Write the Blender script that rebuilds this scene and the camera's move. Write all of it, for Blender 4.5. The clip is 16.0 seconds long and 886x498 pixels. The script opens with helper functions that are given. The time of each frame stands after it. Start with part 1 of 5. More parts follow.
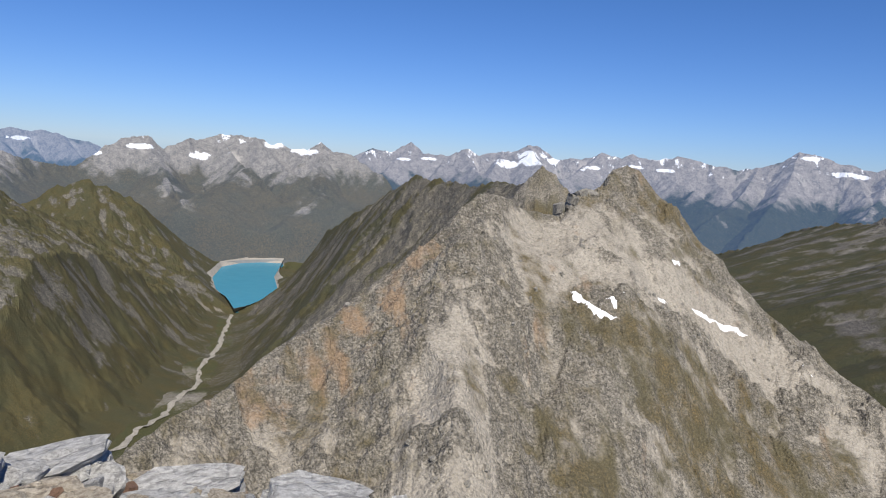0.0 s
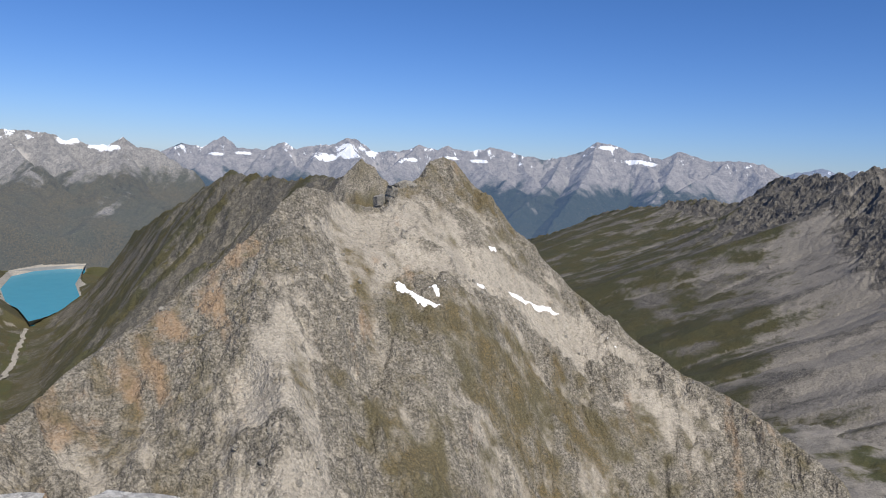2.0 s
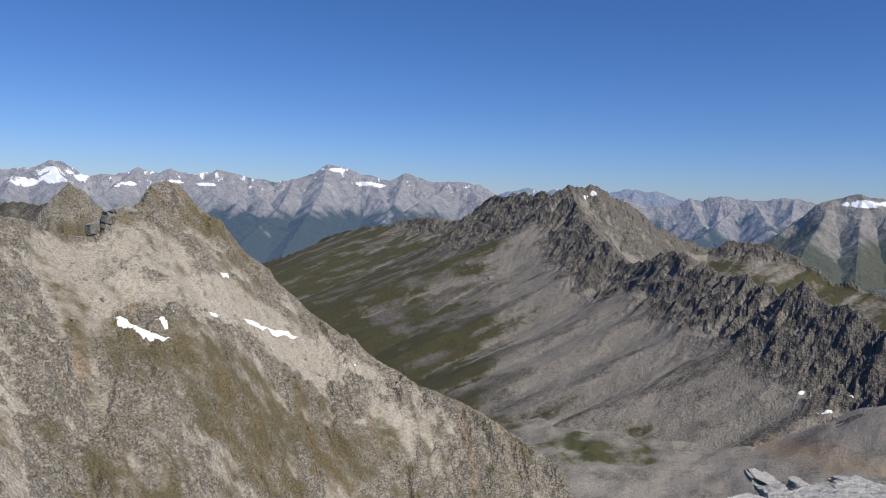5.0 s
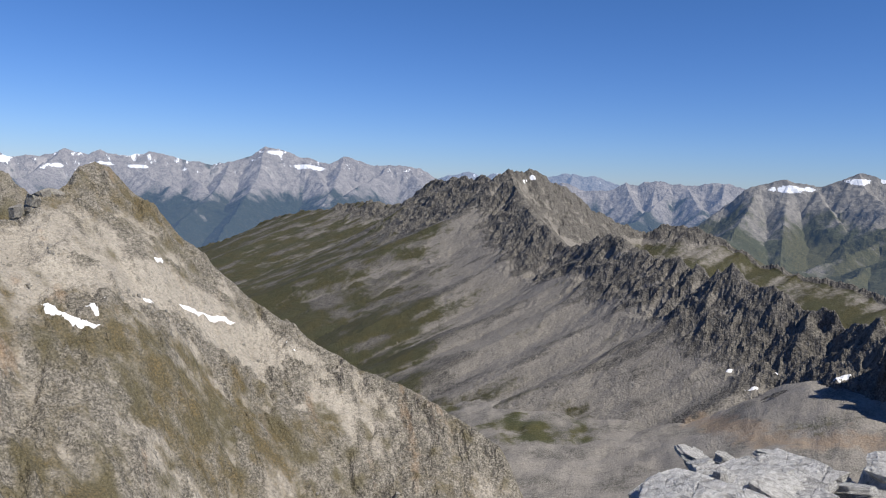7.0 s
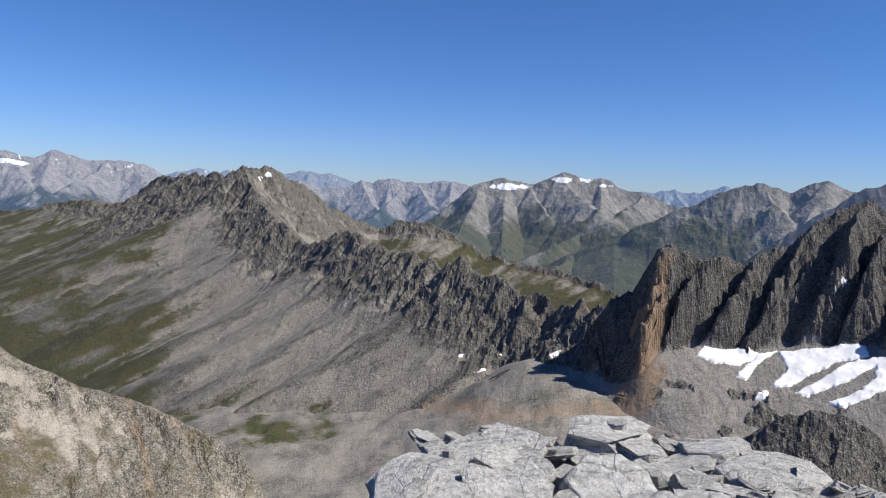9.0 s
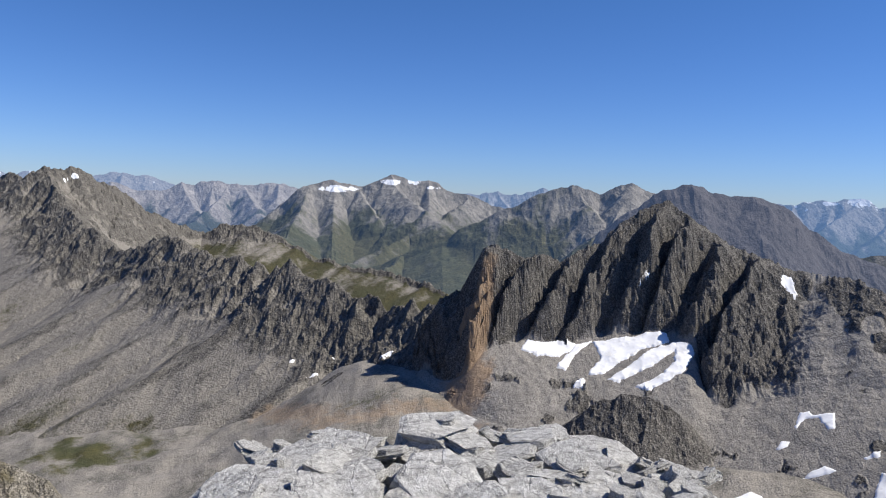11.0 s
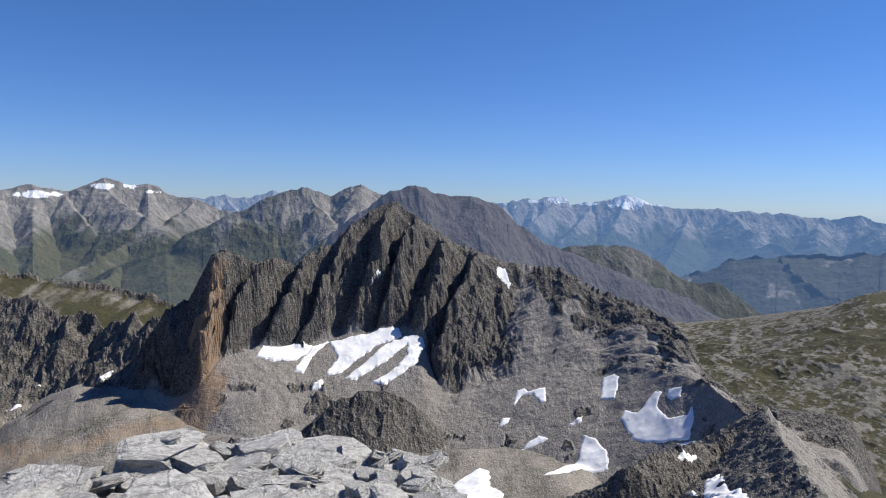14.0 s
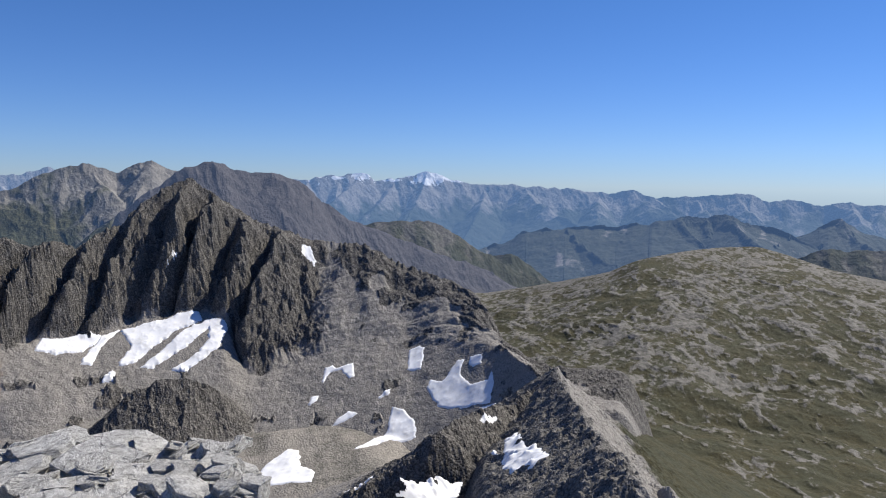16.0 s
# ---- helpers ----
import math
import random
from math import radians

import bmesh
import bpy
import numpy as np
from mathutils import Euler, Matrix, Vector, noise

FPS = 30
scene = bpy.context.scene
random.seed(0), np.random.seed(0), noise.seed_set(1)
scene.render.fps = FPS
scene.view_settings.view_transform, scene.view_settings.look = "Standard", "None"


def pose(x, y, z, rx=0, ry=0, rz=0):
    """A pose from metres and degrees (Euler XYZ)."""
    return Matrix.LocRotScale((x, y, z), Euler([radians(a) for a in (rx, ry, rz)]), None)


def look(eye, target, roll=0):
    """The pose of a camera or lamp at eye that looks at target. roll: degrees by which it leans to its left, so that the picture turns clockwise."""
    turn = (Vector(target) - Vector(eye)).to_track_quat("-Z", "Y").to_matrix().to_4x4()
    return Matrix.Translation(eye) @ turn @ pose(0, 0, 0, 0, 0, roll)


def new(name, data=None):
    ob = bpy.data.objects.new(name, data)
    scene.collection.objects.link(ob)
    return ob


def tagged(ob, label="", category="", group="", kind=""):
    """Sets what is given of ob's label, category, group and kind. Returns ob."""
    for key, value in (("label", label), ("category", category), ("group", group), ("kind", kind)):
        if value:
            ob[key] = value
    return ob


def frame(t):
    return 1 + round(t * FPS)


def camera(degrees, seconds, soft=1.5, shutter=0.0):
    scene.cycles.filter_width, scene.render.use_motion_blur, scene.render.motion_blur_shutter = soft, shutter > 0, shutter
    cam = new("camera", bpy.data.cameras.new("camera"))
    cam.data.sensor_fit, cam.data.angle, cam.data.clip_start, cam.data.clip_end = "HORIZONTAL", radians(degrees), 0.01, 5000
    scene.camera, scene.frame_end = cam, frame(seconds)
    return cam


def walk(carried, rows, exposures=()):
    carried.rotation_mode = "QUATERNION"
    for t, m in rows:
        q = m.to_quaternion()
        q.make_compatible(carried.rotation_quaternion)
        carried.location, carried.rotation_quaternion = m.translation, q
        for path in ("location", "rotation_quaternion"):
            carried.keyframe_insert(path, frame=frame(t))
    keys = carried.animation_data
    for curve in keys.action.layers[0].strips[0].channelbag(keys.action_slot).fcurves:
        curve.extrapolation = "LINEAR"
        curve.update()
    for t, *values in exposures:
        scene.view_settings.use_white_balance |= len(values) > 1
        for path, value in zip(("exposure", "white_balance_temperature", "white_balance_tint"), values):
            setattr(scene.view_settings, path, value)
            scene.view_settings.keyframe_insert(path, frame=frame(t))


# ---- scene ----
cam = camera(61.84, 16.0, soft=1.1)
# The camera is held a little in front of the body that turns: x, y follow the heading.
TURNS = [
    (0.0, 82.987, -3.474, 0.427),
    (0.5, 82.786, -3.675, -4.032),
    (1.0, 82.695, -3.329, -7.398),
    (1.5, 82.886, -2.962, -10.375),
    (2.0, 83.175, -2.590, -13.476),
    (2.5, 83.519, -2.235, -16.412),
    (3.0, 83.997, -1.977, -19.498),
    (3.5, 84.445, -1.855, -22.401),
    (4.0, 84.956, -1.712, -25.638),
    (4.5, 85.363, -1.756, -29.675),
    (5.0, 85.664, -1.853, -33.955),
    (7.5, 83.838, -2.295, -41.793),
    (8.0, 84.423, -3.021, -48.859),
    (8.5, 84.866, -2.908, -54.321),
    (9.0, 85.132, -2.280, -58.665),
    (11.5, 85.957, -2.034, -75.025),
    (12.0, 86.076, -1.671, -78.486),
    (12.5, 86.164, -1.507, -81.845),
    (13.0, 86.252, -1.307, -85.440),
    (13.5, 86.372, -1.113, -88.814),
    (14.0, 86.562, -1.138, -92.400),
    (14.5, 86.723, -1.217, -95.880),
    (15.0, 86.768, -1.161, -99.517),
    (15.5, 86.008, -0.959, -102.660),
    (16.0, 85.019, -0.855, -107.471),
]
HELD = 0.13
PATH = [(t, pose(-HELD * math.sin(radians(rz)), HELD * math.cos(radians(rz)), 0, rx, ry, rz)) for t, rx, ry, rz in TURNS]
walk(cam, PATH, exposures=[(0, 0.21), (2.5, 0.17), (5, 0.12), (8.5, 0.37), (12.5, 0.38), (16, 0.3)])

# ---- light ----
SUN_AZ, SUN_EL = -165.0, 48.0
world = bpy.data.worlds.new("sky")
scene.world = world
world.use_nodes = True
wn = world.node_tree
sky = wn.nodes.new("ShaderNodeTexSky")
sky.sky_type, sky.sun_disc = "NISHITA", False
sky.sun_elevation, sky.sun_rotation = radians(SUN_EL), radians(-SUN_AZ)
sky.altitude, sky.air_density, sky.dust_density, sky.ozone_density = 1500, 1.0, 0.0, 1.2
deep = wn.nodes.new("ShaderNodeHueSaturation")
deep.inputs["Saturation"].default_value = 1.15
wn.links.new(sky.outputs["Color"], deep.inputs["Color"])
# thin, clear mountain air: bluer towards the horizon than at sea level
up = wn.nodes.new("ShaderNodeSeparateXYZ")
wn.links.new(wn.nodes.new("ShaderNodeTexCoord").outputs["Generated"], up.inputs[0])
climb = wn.nodes.new("ShaderNodeMapRange")
wn.links.new(up.outputs["Z"], climb.inputs["Value"])
climb.inputs["From Max"].default_value = 0.28
air = wn.nodes.new("ShaderNodeMix")
air.data_type = "RGBA"
wn.links.new(climb.outputs[0], air.inputs[0])
air.inputs[6].default_value, air.inputs[7].default_value = (0.56, 0.77, 1.36, 1), (0.58, 0.86, 1.30, 1)
clear = wn.nodes.new("ShaderNodeMix")
clear.data_type, clear.blend_type = "RGBA", "MULTIPLY"
clear.inputs[0].default_value = 1.0
wn.links.new(deep.outputs[0], clear.inputs[6])
wn.links.new(air.outputs[2], clear.inputs[7])
wn.links.new(clear.outputs[2], wn.nodes["Background"].inputs["Color"])
wn.nodes["Background"].inputs["Strength"].default_value = 0.066
sun_data = bpy.data.lights.new("sun", "SUN")
sun_data.energy, sun_data.angle, sun_data.color = 5.0, radians(0.53), (1.0, 0.94, 0.84)
sun = new("sun", sun_data)
sa, se = radians(SUN_AZ), radians(SUN_EL)
SUN_WAY = Vector((-math.sin(sa) * math.cos(se), math.cos(sa) * math.cos(se), math.sin(se)))
sun.matrix_world = look(SUN_WAY * 500, (0, 0, 0))


# ---- noise and terrain arithmetic ----
TABLE = np.random.default_rng(7).random((256, 256)).astype(np.float32)


def vnoise(x, y, seed=0):
    fx0, fy0 = np.floor(x), np.floor(y)
    fx, fy = (x - fx0).astype(np.float32), (y - fy0).astype(np.float32)
    ix, iy = (fx0.astype(np.int32) + seed * 37) & 255, (fy0.astype(np.int32) + seed * 91) & 255
    jx, jy = (ix + 1) & 255, (iy + 1) & 255
    fx, fy = fx * fx * (3 - 2 * fx), fy * fy * (3 - 2 * fy)
    a, b, c, d = TABLE[ix, iy], TABLE[jx, iy], TABLE[ix, jy], TABLE[jx, jy]
    return (a + (b - a) * fx) * (1 - fy) + (c + (d - c) * fx) * fy


def fbm(x, y, octaves=5, seed=0, gain=0.5):
    total, amp, norm = 0, 1.0, 0.0
    for o in range(octaves):
        total = total + amp * vnoise(x, y, seed + o * 17)
        norm, amp = norm + amp, amp * gain
        x, y = x * 1.93 + y * 0.57 + 3.1, y * 1.93 - x * 0.57 + 7.7
    return total / norm


def ridged(x, y, octaves=4, seed=0):
    total, amp, norm = 0, 1.0, 0.0
    for o in range(octaves):
        total = total + amp * (1 - np.abs(2 * vnoise(x, y, seed + o * 23) - 1))
        norm, amp = norm + amp, amp * 0.5
        x, y = x * 2.03 + y * 0.3 + 1.7, y * 2.03 - x * 0.3 + 5.3
    return total / norm


def smooth(a, b, x):
    t = np.clip((x - a) / (b - a), 0, 1)
    return t * t * (3 - 2 * t)


def crest(x, y, line):
    """Nearest place on a crest line: distance, the crest's height there, the way along it, the side (+1 left of its way)."""
    line = np.array(line, float)
    best = np.full(x.shape, 1e9)
    height, along, side = np.zeros(x.shape), np.zeros(x.shape), np.ones(x.shape)
    run = 0.0
    for a, b in zip(line[:-1], line[1:]):
        d = b[:2] - a[:2]
        length = max(np.hypot(*d), 1e-6)
        u = np.clip(((x - a[0]) * d[0] + (y - a[1]) * d[1]) / length**2, 0, 1)
        far = np.hypot(x - a[0] - u * d[0], y - a[1] - u * d[1])
        near = far < best
        best = np.where(near, far, best)
        height = np.where(near, a[2] + u * (b[2] - a[2]), height)
        along = np.where(near, run + u * length, along)
        side = np.where(near, np.sign(d[0] * (y - a[1]) - d[1] * (x - a[0])), side)
        run += length
    return best, height, along, side


def flank(x, y, line, talus=-300.0, steep=1.2, foot=0.4, rib=0.0, every=40.0, seed=0, back=0.0, side=1, jag=0.0, lean=0.3, wave=0.0, cap=False, face=0.0, tail=0.0, depth=0.0):
    """A mountain with that crest: rock that falls steeply to the level of its talus, then an even slope, cut by ribs and gullies
    that run down it. Gives the height, the share of bare rock, and the ways along and away from the crest."""
    d, z, s, hand = crest(x, y, line)
    cliff = np.full(z.shape, depth) if depth else np.maximum(z - talus, 5.0)
    near = d
    if rib:
        n = ridged((s + lean * d * hand) / every + wave, d / (every * 3.0), 5, seed)
        near = np.maximum(d - rib * (n - 0.45) * 2 * (1 - np.exp(-d / rib)) * np.exp(-0.3 * d * steep / cliff), 0)
    if face:
        # broken rock: blocks and clefts as large across the face as down it
        down = cliff * (1 - np.exp(-near * steep / cliff)) + foot * near
        block = ridged(s / face + wave, down / face * 0.8, 5, seed + 71) - 0.6
        near = np.maximum(near - 0.55 * face * block * np.exp(-near * steep / cliff) * (1 - np.exp(-d / face)), 0)
    k = near * steep / cliff
    fall = cliff * (1 - np.exp(-k)) + foot * near + tail * (near / 100) ** 2
    if back:
        fall = np.where(hand == side, np.maximum(fall, np.minimum(back * near, np.maximum(z + 166, 4) + 0.3 * near)), fall)
    if jag:
        z = z + jag * (ridged(s / (every * 0.45), s * 0, 3, seed + 5) - 0.62) * 2 * np.exp(-d / (every * 0.5))
    return z - fall, smooth(0.16, 0.42, np.exp(-k)), s, d, (hand == side) & (s > 6) & cap


def spline_ground(control):
    """A smooth valley surface through a few plan points (thin-plate, in a plan that shrinks with distance)."""
    c = np.array(control, float)

    def shrunk(x, y):
        r = np.hypot(x, y) + 1e-6
        k = np.log1p(r / 150.0) / r
        return x * k, y * k

    px, py = shrunk(c[:, 0], c[:, 1])

    def kernel(d2):
        return d2 * np.log(d2 + 1e-9)

    n = len(c)
    a = np.zeros((n + 3, n + 3))
    a[:n, :n] = kernel((px[:, None] - px) ** 2 + (py[:, None] - py) ** 2) + np.eye(n) * 0.02
    a[:n, n:] = np.c_[np.ones(n), px, py]
    a[n:, :n] = a[:n, n:].T
    w = np.linalg.solve(a, np.r_[c[:, 2], 0, 0, 0])

    def height(x, y):
        qx, qy = shrunk(x, y)
        out = w[n] + w[n + 1] * qx + w[n + 2] * qy
        for k in range(n):
            out = out + w[k] * kernel((qx - px[k]) ** 2 + (qy - py[k]) ** 2)
        return out

    return height


def polar(az0, az1, columns, radii):
    """Plan of a sheet that is finer towards the summit: headings in degrees, distances in metres."""
    az = np.radians(np.linspace(az0, az1, columns) if np.isscalar(columns) else columns)
    a, r = np.meshgrid(az, radii, indexing="ij")
    return -np.sin(a) * r, np.cos(a) * r


def sheet(name, x, y, z, material, masks=None, flat=False, parent=None, keep=None, whole=True):
    n, m = x.shape
    mesh = bpy.data.meshes.new(name)
    i = np.arange(n * m).reshape(n, m)
    quads = np.stack([i[:-1, :-1], i[:-1, 1:], i[1:, 1:], i[1:, :-1]], -1).reshape(-1, 4)
    if keep is not None:
        quads = quads[keep.ravel()[quads].all(1) if whole else keep.ravel()[quads].any(1)]
        used, quads = np.unique(quads, return_inverse=True)
        quads = quads.reshape(-1, 4)
    else:
        used = slice(None)
    places = np.stack([x, y, z], -1).reshape(-1, 3)[used]
    mesh.vertices.add(len(places))
    mesh.vertices.foreach_set("co", places.astype(np.float32).ravel())
    mesh.loops.add(quads.size)
    mesh.loops.foreach_set("vertex_index", quads.ravel().astype(np.int32))
    mesh.polygons.add(len(quads))
    mesh.polygons.foreach_set("loop_start", (np.arange(len(quads)) * 4).astype(np.int32))
    mesh.update(calc_edges=True)
    mesh.polygons.foreach_set("use_smooth", np.full(len(quads), not flat))
    for key, values in (masks or {}).items():
        mesh.attributes.new(key, "FLOAT", "POINT").data.foreach_set("value", values.astype(np.float32).ravel()[used])
    mesh.materials.append(material)
    mesh.validate()
    ob = new(name, mesh)
    ob.parent = parent
    if len(mesh.polygons) and mesh.polygons[0].normal.z < 0:
        mesh.flip_normals()
    return ob


def slope_of(x, y, z):
    """Steepness (rise over run) on a sheet's own grid."""
    def grad(f):
        return np.gradient(f, axis=0), np.gradient(f, axis=1)
    (xa, xb), (ya, yb), (za, zb) = grad(x), grad(y), grad(z)
    det = xa * yb - xb * ya
    det = np.where(np.abs(det) < 1e-9, 1e-9, det)
    return np.hypot((za * yb - zb * ya) / det, (zb * xa - za * xb) / det)


def hollows(z, width=13):
    """Where a sheet lies below (+) or above (-) its surroundings, in units of its usual unevenness."""
    def spread(a):
        pad = np.pad(a, ((width // 2 + 1, width // 2), (0, 0)), mode="edge")
        c = np.cumsum(pad, axis=0)
        return (c[width:] - c[:-width]) / width
    h = spread(spread(z).T).T - z
    return np.clip(h / (np.std(h) + 1e-6), -2, 2)


# ---- materials ----
class Nodes:
    def __init__(self, name):
        self.mat = bpy.data.materials.new(name)
        self.mat.use_nodes = True
        self.t = self.mat.node_tree
        self.shader = self.t.nodes["Principled BSDF"]
        self.where = self.t.nodes.new("ShaderNodeTexCoord").outputs["Object"]

    def node(self, kind, **inputs):
        n = self.t.nodes.new(kind)
        for key, value in inputs.items():
            self.put(n.inputs[key.replace("_", " ")], value)
        return n

    def put(self, socket, value):
        if isinstance(value, bpy.types.NodeSocket):
            self.t.links.new(value, socket)
        else:
            socket.default_value = value

    def noise(self, size, detail=6.0, rough=0.6, stretch=None):
        at = self.where
        if stretch:
            m = self.node("ShaderNodeMapping", Vector=at)
            m.inputs["Scale"].default_value = stretch
            at = m.outputs[0]
        return self.node("ShaderNodeTexNoise", Vector=at, Scale=1.0 / size, Detail=detail, Roughness=rough).outputs["Fac"]

    def ramp(self, value, low, high):
        n = self.node("ShaderNodeMapRange", Value=value)
        n.interpolation_type = "SMOOTHSTEP"
        n.inputs["From Min"].default_value, n.inputs["From Max"].default_value = low, high
        return n.outputs[0]

    def math(self, kind, a, b=0.0):
        n = self.t.nodes.new("ShaderNodeMath")
        n.operation = kind
        self.put(n.inputs[0], a)
        self.put(n.inputs[1], b)
        return n.outputs[0]

    def mix(self, fac, a, b):
        n = self.t.nodes.new("ShaderNodeMix")
        n.data_type = "RGBA"
        self.put(n.inputs[0], fac)
        for k, v in ((6, a), (7, b)):
            self.put(n.inputs[k], (*v, 1) if isinstance(v, tuple) else v)
        return n.outputs[2]

    def mask(self, key):
        n = self.t.nodes.new("ShaderNodeAttribute")
        n.attribute_name = key
        return n.outputs["Fac"]

    def finish(self, colour, rough=0.9, bump=None, strength=0.5, distance=1.0):
        self.put(self.shader.inputs["Base Color"], colour)
        self.put(self.shader.inputs["Roughness"], rough)
        self.shader.inputs["Specular IOR Level"].default_value = 0.25
        if bump is not None:
            b = self.node("ShaderNodeBump", Height=bump, Strength=strength, Distance=distance)
            self.put(self.shader.inputs["Normal"], b.outputs[0])
        return self.mat


def mountain_material(name, rock, rock_dark, scree, grass, size=1.0, rust=(0.31, 0.225, 0.15), airlight=None, relief=0.7, grain=1.0, murk=0.0, blend=0.2):
    """Rock, scree, turf, rust and old snow, laid out by the masks of the sheet and broken up by noise; size in metres per fine grain."""
    n = Nodes(name)
    big, middle, fine = n.noise(40 * size, 8), n.noise(7 * size, 8, 0.65), n.noise(1.4 * size, 6, 0.7)
    stones = n.mix(n.ramp(middle, 0.35 + murk, 0.65 + murk), rock_dark, rock)
    speck = n.noise(0.6 * size, 3, 0.8)
    stones = n.mix(n.ramp(fine, 0.38, 0.62), n.mix(0.6 * grain, stones, tuple(c * 0.7 for c in rock_dark)), n.mix(0.4, stones, scree))
    stones = n.mix(n.ramp(speck, 0.55, 0.75), stones, n.mix(0.5, stones, rock_dark))
    scree_tone = n.ramp(n.mask("streak"), 0.3, 0.7)
    loose = n.mix(n.ramp(fine, 0.34, 0.68), tuple(c * 0.78 for c in scree), tuple(min(c * 1.06, 0.8) for c in scree))
    loose = n.mix(n.math("MULTIPLY", n.ramp(big, 0.42, 0.66), 0.35), loose, tuple(c * 0.66 for c in scree))
    loose = n.mix(n.ramp(speck, 0.5, 0.75), loose, n.mix(0.3 * grain, loose, rock_dark))

    cells = n.node("ShaderNodeTexVoronoi", Vector=n.where, Scale=1.0 / (1.5 * size))
    grit = n.node("ShaderNodeTexVoronoi", Vector=n.where, Scale=1.0 / (0.7 * size))
    pick = n.node("ShaderNodeSeparateColor", Color=cells.outputs["Color"]).outputs[0]
    pick2 = n.node("ShaderNodeSeparateColor", Color=grit.outputs["Color"]).outputs[0]
    loose = n.mix(n.math("MULTIPLY", n.ramp(pick, 0.6, 1.0), 0.3 * grain), loose, tuple(min(c * 1.35, 0.8) for c in scree))
    loose = n.mix(n.math("MULTIPLY", n.ramp(pick, 0.3, 0.0), 0.4 * grain), loose, rock_dark)
    loose = n.mix(n.math("MULTIPLY", n.ramp(pick2, 0.25, 0.0), 0.35 * grain), loose, rock_dark)
    stones = n.mix(n.math("MULTIPLY", n.ramp(pick, 0.6, 1.0), 0.5 * grain), stones, scree)
    stones = n.mix(n.math("MULTIPLY", n.ramp(pick2, 0.45, 0.0), 0.7 * grain), stones, tuple(c * 0.6 for c in rock_dark))
    loose = n.mix(n.math("MULTIPLY", scree_tone, 0.25), loose, tuple(c * 0.55 for c in scree))

    def soft(key, grain, width=0.24):
        v = n.math("ADD", n.mask(key), n.math("MULTIPLY", n.math("SUBTRACT", grain, 0.5), 0.9))
        return n.ramp(v, 0.5 - width, 0.5 + width)

    colour = n.mix(soft("scree", middle), stones, loose)
    red = n.mix(n.ramp(fine, 0.3, 0.7), tuple(c * 0.75 for c in rust), rust)
    colour = n.mix(n.math("MULTIPLY", soft("rust", middle), 0.75), colour, red)
    turf = n.mix(n.ramp(big, 0.35, 0.65), grass, tuple(c * k for c, k in zip(grass, (1.35, 1.12, 0.9))))
    turf = n.mix(n.ramp(fine, 0.36, 0.66), tuple(c * 0.6 for c in grass), turf)
    turf = n.mix(n.ramp(speck, 0.58, 0.75), turf, n.mix(0.6, turf, scree))
    colour = n.mix(soft("grass", middle, blend), colour, turf)
    colour = n.mix(soft("snow", fine, 0.06), colour, (0.8, 0.82, 0.86))
    height = n.math("ADD", n.math("ADD", n.math("MULTIPLY", middle, 2.0), n.math("MULTIPLY", fine, 0.5)), n.math("MULTIPLY", cells.outputs["Distance"], -0.7 * grain))
    mat = n.finish(colour, 0.92, height, relief, 1.2 * size)
    # haze put into the material: a share of blue emission mixed over the rock
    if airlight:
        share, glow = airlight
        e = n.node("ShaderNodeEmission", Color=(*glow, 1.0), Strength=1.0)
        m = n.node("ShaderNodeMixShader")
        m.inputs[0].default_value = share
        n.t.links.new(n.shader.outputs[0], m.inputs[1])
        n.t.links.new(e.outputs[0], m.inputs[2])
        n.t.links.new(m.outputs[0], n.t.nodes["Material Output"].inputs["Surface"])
    return mat


ROCK, ROCK_DARK, SCREE, TURF = (0.215, 0.195, 0.155), (0.06, 0.056, 0.047), (0.41, 0.36, 0.285), (0.07, 0.072, 0.036)
near_rock = mountain_material("near_rock", (0.285, 0.26, 0.212), (0.095, 0.087, 0.071), (0.43, 0.39, 0.326), (0.132, 0.117, 0.07), 0.5, (0.34, 0.23, 0.14), murk=0.03, grain=0.95, relief=1.1, blend=0.45)
dark_rock = mountain_material("dark_rock", (0.098, 0.091, 0.082), (0.035, 0.033, 0.031), (0.30, 0.28, 0.255), TURF, 0.7, (0.33, 0.225, 0.14))
arete_rock = mountain_material("arete_rock", (0.17, 0.162, 0.148), (0.06, 0.057, 0.053), (0.31, 0.29, 0.262), (0.05, 0.052, 0.027), 0.5)
mid_rock = mountain_material("mid_rock", (0.15, 0.138, 0.122), (0.05, 0.048, 0.044), (0.255, 0.235, 0.206), (0.06, 0.062, 0.032), 1.3, grain=0.9)
valley_floor = mountain_material("valley_floor", (0.24, 0.225, 0.2), (0.11, 0.105, 0.09), (0.31, 0.285, 0.252), (0.075, 0.08, 0.035), 0.9)
moor_turf = mountain_material("moor_turf", (0.2, 0.19, 0.168), (0.08, 0.077, 0.066), (0.23, 0.218, 0.192), (0.056, 0.057, 0.029), 0.8, relief=0.6, grain=0.8)
brown_turf = mountain_material("brown_turf", (0.17, 0.155, 0.13), (0.07, 0.066, 0.055), (0.25, 0.225, 0.18), (0.078, 0.077, 0.039), 1.2, grain=1.3, blend=0.09)
green_turf = mountain_material("green_turf", (0.17, 0.16, 0.14), (0.07, 0.068, 0.06), (0.28, 0.255, 0.21), (0.078, 0.076, 0.038), 1.2, grain=1.3, blend=0.09)
# far materials down to the bluest glow a little, in place of haze
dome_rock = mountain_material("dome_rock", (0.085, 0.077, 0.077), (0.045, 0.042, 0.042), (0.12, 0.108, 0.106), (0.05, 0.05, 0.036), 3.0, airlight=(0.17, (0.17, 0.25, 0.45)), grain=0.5)
